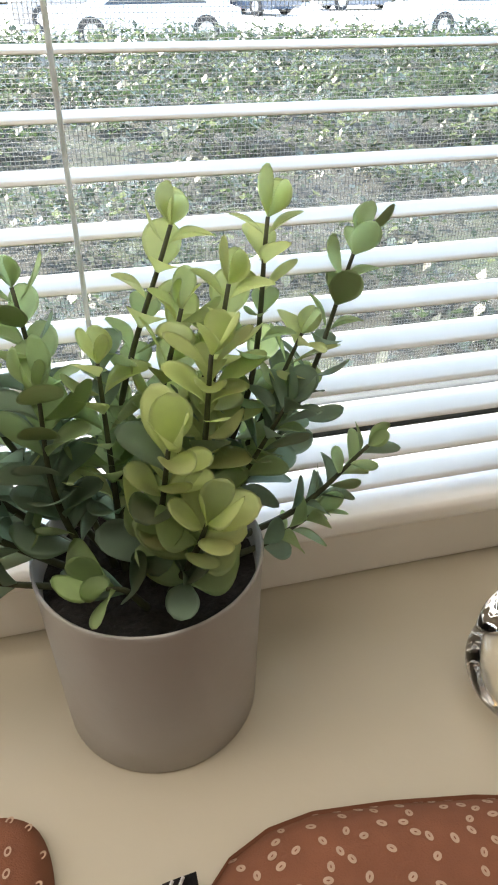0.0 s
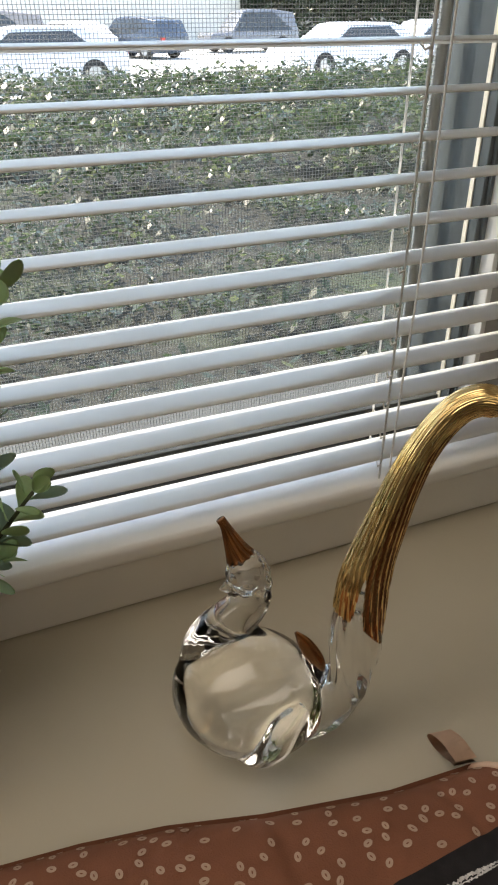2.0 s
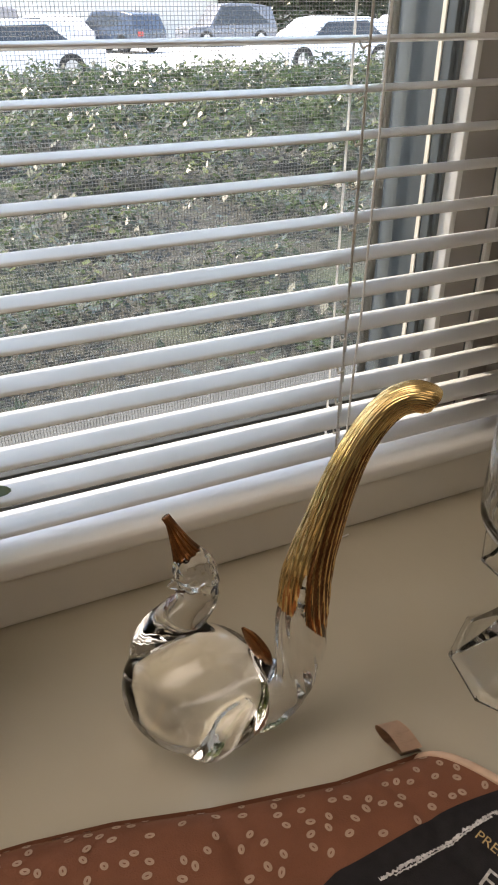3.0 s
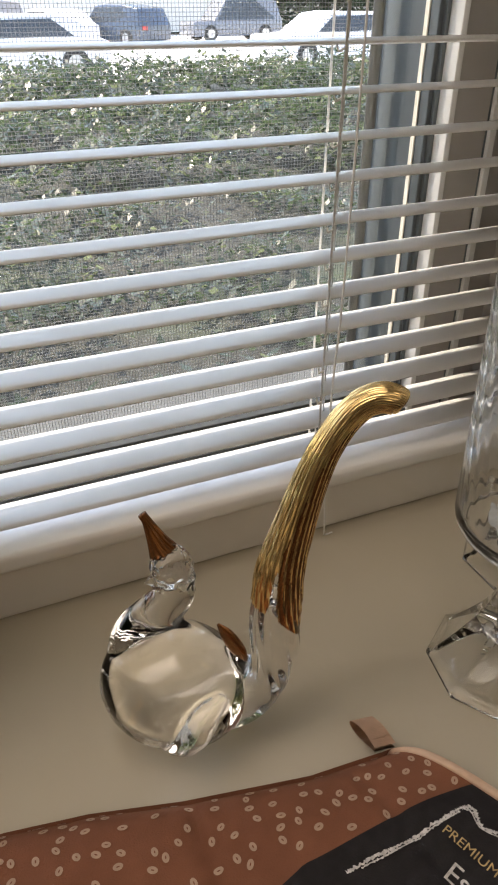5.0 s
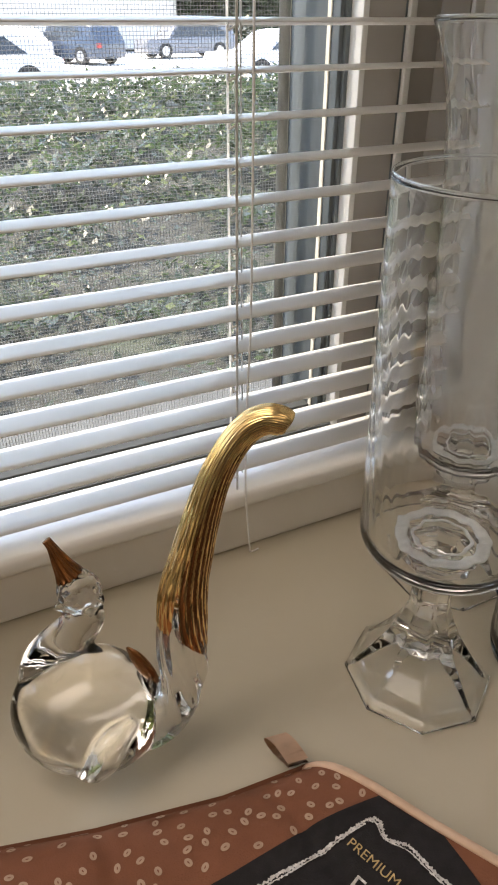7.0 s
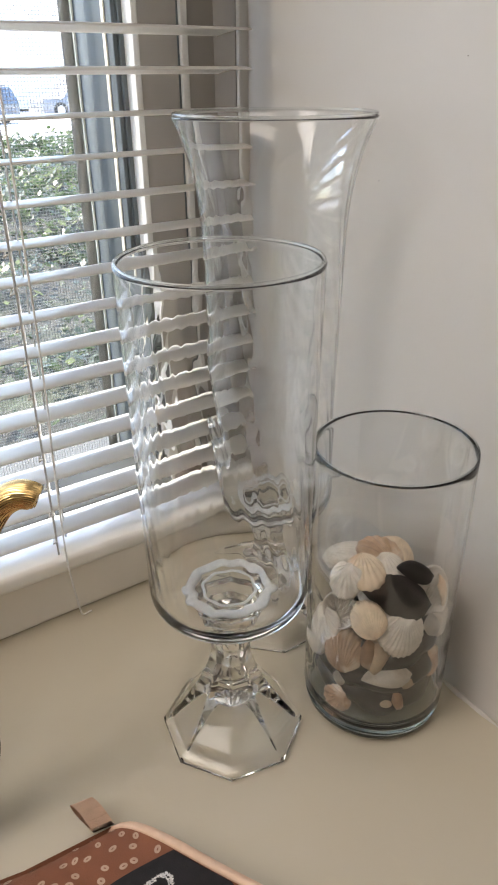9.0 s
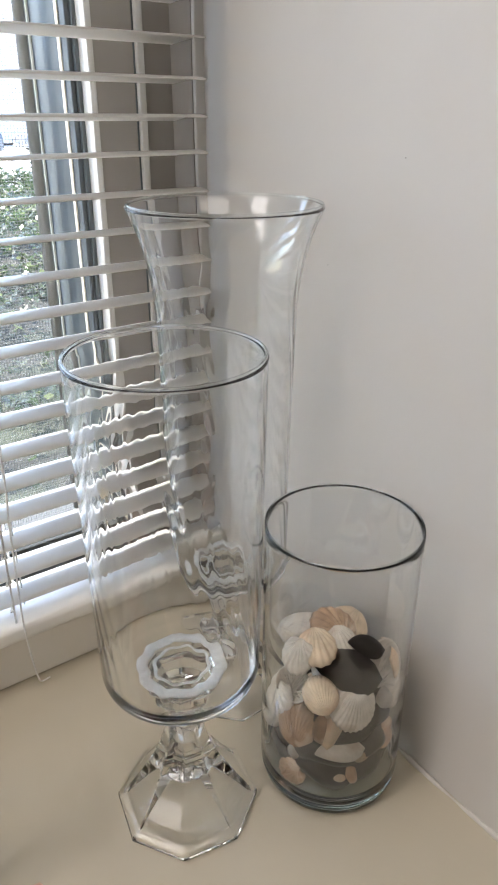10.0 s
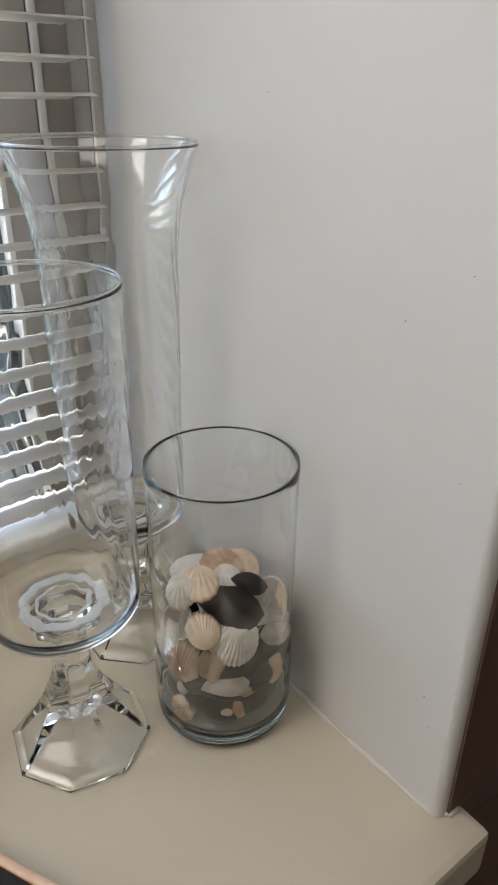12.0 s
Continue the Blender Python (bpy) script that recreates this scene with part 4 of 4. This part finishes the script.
# printed beans: small rings with a slit
rg = random.Random(5)
bm = bmesh.new()
placed = []
tries = 0
while len(placed) < 300 and tries < 30000:
    tries += 1
    x, y = rg.uniform(0.387, 0.668), rg.uniform(0.24, 0.378)
    if y > mitt_far(min(x, 0.648)) - 0.0015 or x > cuff_x(y) - 0.004:
        continue
    if y < 0.3115 and x > 0.545 + (0.3115 - y) * -0.6:
        continue
    dmin = 0.0045 if rg.random() < 0.15 else 0.0100
    if any((x - a) ** 2 + (y - b) ** 2 < dmin ** 2 for a, b in placed):
        continue
    placed.append((x, y))
    th = rg.uniform(0, math.pi)
    la, lb = rg.uniform(0.0018, 0.0021), rg.uniform(0.0013, 0.0015)
    ring = []
    for k in range(14):
        a = 2 * math.pi * k / 14
        pr = []
        for q in (1.0, 0.30 + 0.1 * rg.random()):
            px, py = la * q * math.cos(a), lb * q * math.sin(a) * (1 if q == 1 else 0.55)
            wx, wy = x + px * math.cos(th) - py * math.sin(th), y + px * math.sin(th) + py * math.cos(th)
            pr.append(bm.verts.new((wx, wy, mitt_top(wx, wy) + 0.0005)))
        ring.append(pr)
    for k in range(14):
        a, b = ring[k], ring[(k + 1) % 14]
        bm.faces.new((a[0], b[0], b[1], a[1]))
o = mitt_part("bean_print", bm, M_PRINT, "cream coffee-bean print")
o["kind"] = "stuff"

# black printed panel with chalk line and lettering
bm = bmesh.new()


def panel_edge(x):
    return 0.3085 - 0.0015 * math.sin((x - 0.56) * 60) - 0.35 * max(0, 0.585 - x)


nx, ny = 70, 40
rows_ = []
for i in range(nx + 1):
    row = []
    for j in range(ny + 1):
        x = 0.50 + 0.178 * i / nx
        y = panel_edge(x) + (0.225 - panel_edge(x)) * j / ny
        x = min(x, cuff_x(y) - 0.0022)
        row.append(bm.verts.new((x, y, mitt_top(x, y) + 0.0006)))
    rows_.append(row)
for a, b in zip(rows_, rows_[1:]):
    for k in range(ny):
        if (a[k].co - b[k].co).length > 1e-6:
            try:
                bm.faces.new((a[k], a[k + 1], b[k + 1], b[k]))
            except ValueError:
                pass
mitt_part("printed_panel", bm, M_BLACK, "black printed panel with chalk drawing")


def chalk(points, width, name="chalk_line", mat=M_CHALK, seed=1, n=60):
    rr = random.Random(seed)
    bm = bmesh.new()
    pts = spline(points, n)
    prev = None
    for k, p in enumerate(pts):
        q = pts[min(k + 1, n - 1)] - pts[max(k - 1, 0)]
        q = np.array([-q[1], q[0]]) / max(1e-9, np.hypot(*q))
        w = width * rr.uniform(0.35, 1.3) / 2
        off = rr.uniform(-0.3, 0.3) * width
        c = [(p[0] + q[0] * (off + s * w), p[1] + q[1] * (off + s * w)) for s in (-1, 1)]
        cur = [bm.verts.new((a, b, mitt_top(a, b) + 0.0011)) for a, b in c]
        if prev:
            bm.faces.new((prev[0], cur[0], cur[1], prev[1]))
        prev = cur
    return mitt_part(name, bm, mat)


chalk([(0.598, 0.2980), (0.612, 0.2988), (0.6244, 0.2989), (0.640, 0.3005), (0.6532, 0.3017)], 0.0013, seed=2, n=110)
chalk([(0.6532, 0.3017), (0.6575, 0.2995), (0.6561, 0.2915), (0.6623, 0.285), (0.665, 0.272), (0.670, 0.258)], 0.0015, seed=3, n=110)
chalk([(0.578, 0.2870), (0.590, 0.2895), (0.598, 0.2890)], 0.0014, seed=4, n=20)
chalk([(0.604, 0.2972), (0.616, 0.2976), (0.630, 0.2984), (0.644, 0.3000), (0.6520, 0.3006)], 0.0008, seed=12, n=90)
chalk([(0.6545, 0.3004), (0.6560, 0.2985), (0.6552, 0.2915), (0.6606, 0.284), (0.6638, 0.272), (0.6685, 0.258)], 0.0008, seed=13, n=90)


def lettering(text, at, turn, size, mat, label):
    cu = bpy.data.curves.new("text", "FONT")
    cu.body, cu.size = text, size
    t = new("text", cu)
    bpy.context.view_layer.update()
    me = bpy.data.meshes.new_from_object(t.evaluated_get(bpy.context.evaluated_depsgraph_get()))
    bpy.data.objects.remove(t)
    bm = bmesh.new()
    bm.from_mesh(me)
    bmesh.ops.triangulate(bm, faces=bm.faces)
    for v in bm.verts:
        x = at[0] + v.co.x * math.cos(turn) - v.co.y * math.sin(turn)
        y = at[1] + v.co.x * math.sin(turn) + v.co.y * math.cos(turn)
        v.co = (x, y, mitt_top(x, y) + 0.0012)
    return mitt_part("lettering", bm, mat, label)


lettering("PREMIUM", (0.6400, 0.2970), radians(-71), 0.0058, M_OCHRE, "ochre printed word")
lettering("Es", (0.6305, 0.2835), radians(-71), 0.0108, M_CHALK, "chalk-white printed letters")

# peach binding round the cuff and its hanging loop
bm = bmesh.new()
pts = [(cuff_x(y) + 0.0015, y, mitt_top(cuff_x(y) - 0.003, y) - 0.001) for y in np.linspace(0.3435, 0.225, 40)]
tube(bm, pts, [0.0033] * 40, 10, 0.55)
mitt_part("binding", bm, M_BIND, "peach cotton binding tape")
bm = bmesh.new()
prev = None
for k, p in enumerate(spline([(0.6395, 0.3430, SILL + 0.0115), (0.6375, 0.3510, SILL + 0.0150), (0.6358, 0.3575, SILL + 0.0140), (0.6360, 0.3590, SILL + 0.0095), (0.6378, 0.3540, SILL + 0.0060), (0.6405, 0.3440, SILL + 0.0065)], 40)):
    w = Vector((0.0098, -0.0018, 0.0004))
    cur = [bm.verts.new(Vector(p) + w * q) for q in (0, 1)]
    if prev:
        bm.faces.new((prev[0], cur[0], cur[1], prev[1]))
    prev = cur
bmesh.ops.solidify(bm, geom=bm.faces[:], thickness=0.0009)
bmesh.ops.recalc_face_normals(bm, faces=bm.faces)
mitt_part("hanging_loop", bm, M_BIND, "folded peach hanging loop")

# second mitt, of which the rounded tip lies beside the pot
mitt2 = empty("oven_mitt", (0.30, 0.33, SILL))
tagged(mitt2, "second brown bean-print oven mitt lying beside the pot", "oven mitt")
bm = bmesh.new()
grid = []
OUT2 = [(0.3465, 0.330), (0.3475, 0.365), (0.3465, 0.383), (0.342, 0.396), (0.334, 0.4025), (0.322, 0.405), (0.300, 0.404), (0.280, 0.398), (0.268, 0.38), (0.262, 0.34), (0.262, 0.24), (0.300, 0.225), (0.343, 0.24)]
loop = spline(OUT2 + [OUT2[0]], 80)
cen = np.array([0.305, 0.325])


def mitt2_point(p, t):
    q = cen + (np.array(p) - cen) * t
    return (q[0] - 0.30, q[1] - 0.33, 0.0014 + 0.021 * (1 - t ** 7) ** 0.6)


rings = [[bm.verts.new(mitt2_point(p, t)) for p in loop[:-1]] for t in (1.0, 0.995, 0.985, 0.965, 0.93, 0.88, 0.8, 0.65, 0.45, 0.2)]
for a, b in zip(rings, rings[1:]):
    for k in range(len(a)):
        bm.faces.new((a[k], a[(k + 1) % len(a)], b[(k + 1) % len(a)], b[k]))
bm.faces.new(rings[-1])
part("padded_body", bm, M_CLOTH, mitt2)
bm = bmesh.new()
done = []
for _ in range(900):
    a, t = rg.uniform(0, 1), math.sqrt(rg.uniform(0.1, 0.93))
    p = loop[int(a * 78)]
    c = mitt2_point(p, t)
    if any((c[0] - q[0]) ** 2 + (c[1] - q[1]) ** 2 < 0.0075 ** 2 for q in done):
        continue
    done.append(c)
    th = rg.uniform(0, math.pi)
    ring = []
    for k in range(14):
        an = 2 * math.pi * k / 14
        pr = []
        for q in (1, 0.5):
            px, py = 0.0018 * q * math.cos(an), 0.0013 * q * math.sin(an)
            wx, wy = c[0] + px * math.cos(th) - py * math.sin(th), c[1] + px * math.sin(th) + py * math.cos(th)
            pr.append(bm.verts.new((wx, wy, c[2] + 0.0007)))
        ring.append(pr)
    for k in range(14):
        a_, b_ = ring[k], ring[(k + 1) % 14]
        bm.faces.new((a_[0], b_[0], b_[1], a_[1]))
o = part("bean_print", bm, M_PRINT, mitt2, "cream coffee-bean print")
o["kind"] = "stuff"
# dark printed lining that shows between the two mitts
bm = bmesh.new()
pts = spline([(0.362, 0.354, 0.803), (0.372, 0.3610, 0.806), (0.384, 0.3635, 0.8085), (0.399, 0.3645, 0.8100)], 24)
prev = None
for p in pts:
    cur = [bm.verts.new((p[0], p[1] - s * 0.05, p[2] + (0.0 if s else -0.001))) for s in (0, 0.3, 1)]
    if prev:
        for k in range(2):
            bm.faces.new((prev[k], cur[k], cur[k + 1], prev[k + 1]))
    prev = cur
bmesh.ops.solidify(bm, geom=bm.faces[:], thickness=0.0015)
bmesh.ops.translate(bm, verts=bm.verts, vec=(-0.30, -0.33, -SILL))
part("lining", bm, M_BLACK, mitt2, "black printed lining")
bm = bmesh.new()
for k in range(4):
    a = Vector((0.382 + 0.004 * k, 0.3622 + 0.0002 * k, 0.8098 + 0.0005 * k)) - Vector((0.30, 0.33, SILL))
    tube(bm, [a, a + Vector((-0.006, -0.009, -0.0006))], [0.0007, 0.0004], 6)
part("stripe_print", bm, M_CHALK, mitt2, "short white printed strokes")

# ---- outside ----
GZ = -0.35
bm = bmesh.new()
xs_ = np.linspace(-1, 1, 41)
gx = [math.copysign(abs(s) ** 3, s) * 900 for s in xs_]
gy = [0.66 + 1400 * t ** 3.2 for t in np.linspace(0, 1, 41)]
vs = [[bm.verts.new((x, y, GZ + (0.10 * noise.noise(Vector((x * 0.5, y * 0.5, 0))) if y < 12 else -0.25 if y > 16 else 0))) for y in gy] for x in gx]
for i in range(40):
    for j in range(40):
        bm.faces.new((vs[i][j], vs[i + 1][j], vs[i + 1][j + 1], vs[i][j + 1]))
ob = finish("ground", bm, M_GROUND)
tagged(ob, "dark mulched planting bed outside the window", "ground", kind="structure")
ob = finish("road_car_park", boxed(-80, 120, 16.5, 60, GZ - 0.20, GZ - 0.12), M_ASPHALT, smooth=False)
tagged(ob, "asphalt car park, sun glare put into its pale colour", "road", kind="structure")
ob = finish("pavement_kerb", boxed(-80, 120, 16.2, 16.5, GZ - 0.20, GZ + 0.02, 0.02), M_FACADE, smooth=False)
tagged(ob, "pale concrete kerb of the car park", "kerb", kind="structure")


def bank(name, label, x0, x1, y0, y1, height, count, size, mats, seed, gaps=0.0, cat="shrubs"):
    """Low shrubs as many small leaves over an uneven mound."""
    r = np.random.RandomState(seed)
    V, Fc, Mi = [], [], []
    while len(Fc) < count:
        x, y = r.uniform(x0, x1), r.uniform(y0, y1)
        n = noise.noise(Vector((x * 0.9, y * 0.9, seed)))
        if n < gaps and r.rand() < 0.85:
            continue
        env = min(1, (y - y0) / 0.5, (y1 - y) / 0.5)
        h = height * (0.55 + 0.6 * noise.noise(Vector((x * 1.7, y * 1.7, seed + 5)))) * max(0.15, env)
        z = GZ + max(0.02, h) * r.uniform(0.35, 1.0) ** 0.5
        a, tilt = r.uniform(0, 6.283), r.uniform(-0.9, 0.9)
        s = size * r.uniform(0.6, 1.5)
        d = np.array([math.cos(a), math.sin(a), tilt])
        d /= np.linalg.norm(d)
        sd = np.cross(d, [0.1, 0.2, 1.0])
        sd /= np.linalg.norm(sd)
        c = np.array([x, y, z])
        b = len(V)
        V += [c, c + d * s * 0.5 + sd * s * 0.28, c + d * s, c + d * s * 0.5 - sd * s * 0.28]
        Fc.append((b, b + 1, b + 2, b + 3))
        Mi.append(1 if r.rand() < (0.42 if noise.noise(Vector((x * 0.35, y * 0.8, seed + 9))) > 0.05 else 0.07) else 0)
    me = bpy.data.meshes.new(name)
    me.from_pydata([tuple(v) for v in V], [], Fc)
    for m in mats:
        me.materials.append(m)
    me.polygons.foreach_set("material_index", Mi)
    o = new(name, me)
    return tagged(o, label, cat, kind="stuff")


bank("hedge", "clipped low hedge before the car park", -12, 26, 11.5, 16.0, 0.75, 42000, 0.13, [M_SHRUB, M_SHRUB_L], 3, -0.6, "hedge")
bank("shrubs", "sunlit scrubby shrubs in the planting bed", -6, 16, 6.2, 11.5, 0.55, 34000, 0.10, [M_SHRUB, M_SHRUB_L], 8, 0.0)
bank("ground_cover", "sparse shaded ground cover near the building", -3, 9, 1.2, 6.2, 0.38, 17000, 0.07, [M_SHRUB, M_SHRUB_L], 12, 0.05, "plants")


def car(at, turn, colour, label, length=4.5, tall=1.36, suv=False):
    c = empty("car", at)
    c.rotation_euler = (0, 0, turn)
    tagged(c, label, "car")
    paint = material("car_paint", colour, 0.25, vary=0)
    w = 0.88
    hood, roof = 0.84, tall
    low = [(-length / 2, 0.25), (-length / 2, 0.62), (-length / 2 + 0.08, hood - 0.04), (-length * 0.27, hood), (-length * 0.13, roof - 0.06), (-length * 0.02, roof), (length * 0.22, roof - 0.02), (length * (0.44 if suv else 0.34), roof - 0.14), (length * (0.485 if suv else 0.43), hood + 0.03), (length / 2, hood - 0.06), (length / 2, 0.3), (length / 2 - 0.1, 0.22), (-length / 2 + 0.1, 0.2)]
    bm = bmesh.new()
    sides = []
    for s in (-1, 1):
        sides.append([bm.verts.new((x, s * (w - 0.16 * max(0, (z - hood) / (roof - hood)) if z > hood else w), z)) for x, z in low])
    n = len(low)
    for k in range(n):
        bm.faces.new((sides[0][k], sides[0][(k + 1) % n], sides[1][(k + 1) % n], sides[1][k]))
    bm.faces.new(list(reversed(sides[0])))
    bm.faces.new(sides[1])
    bmesh.ops.recalc_face_normals(bm, faces=bm.faces)
    bmesh.ops.bevel(bm, geom=bm.edges[:], offset=0.05, segments=2, profile=0.5, affect="EDGES")
    part("body", bm, paint, c)
    rear = length * (0.42 if suv else 0.31)
    for s in (-1, 1):
        bm = bmesh.new()
        q = [(-length * 0.235, hood + 0.03), (-length * 0.115, roof - 0.13), (length * 0.2, roof - 0.11), (rear, hood + 0.05)]
        f = [bm.verts.new((x, s * (w + 0.012 - 0.16 * (z - hood) / (roof - hood)), z)) for x, z in q]
        bm.faces.new(f)
        bmesh.ops.solidify(bm, geom=bm.faces[:], thickness=0.01)
        part("side_window", bm, M_CARGLASS, c, "dark tinted side glass", smooth=False)
        for x in (-length * 0.31, length * 0.30):
            bm = bmesh.new()
            bmesh.ops.create_cone(bm, cap_ends=True, segments=28, radius1=0.33, radius2=0.33, depth=0.22, matrix=Matrix.Translation((x, s * (w - 0.07), 0.33)) @ Matrix.Rotation(math.pi / 2, 4, "X"))
            ty = part("tyre", bm, M_TYRE, c, smooth=False)
            bm = bmesh.new()
            bmesh.ops.create_cone(bm, cap_ends=True, segments=24, radius1=0.21, radius2=0.19, depth=0.235, matrix=Matrix.Translation((x, s * (w - 0.07), 0.33)) @ Matrix.Rotation(math.pi / 2, 4, "X"))
            part("rim", bm, M_RIM, ty, smooth=False)
    bm = boxed(length / 2 - 0.03, length / 2 + 0.015, -0.8, -0.5, 0.62, 0.78, 0.01)
    part("tail_lamp", bm, M_LAMP_RED, c, smooth=False)
    return c


CZ = GZ - 0.12
car((11.7, 20.5, CZ), radians(8), (0.84, 0.85, 0.87), "white saloon car parked beyond the hedge")
car((14.8, 36.0, CZ), radians(4), (0.16, 0.17, 0.19), "grey sport utility car in the car park", 4.7, 1.75, True)
car((8.6, 33.0, CZ), radians(-60), (0.05, 0.07, 0.10), "dark blue hatchback in the car park", 4.2, 1.5, True)
car((6.0, 34.0, CZ), radians(-70), (0.72, 0.72, 0.73), "white car parked nose out in the car park")
car((2.6, 19.8, CZ), radians(6), (0.72, 0.72, 0.72), "white saloon car behind the hedge")
car((1.6, 25.5, CZ), radians(5), (0.25, 0.23, 0.22), "taupe estate car in the car park", 4.6, 1.7, True)
car((18.2, 26.0, CZ), radians(10), (0.70, 0.71, 0.73), "silver car at the edge of the car park")
bm = boxed(-40, 17.5, 44, 50, GZ, 6.5)
ob = finish("backdrop_building", bm, M_FACADE, smooth=False)
tagged(ob, "pale rendered building across the car park", "building", kind="structure")
bank("woods", "sunlit trees beyond the car park", 17.8, 60, 43, 49, 7.0, 22000, 0.7, [M_SHRUB, M_SHRUB_L], 21, -0.8, "trees")
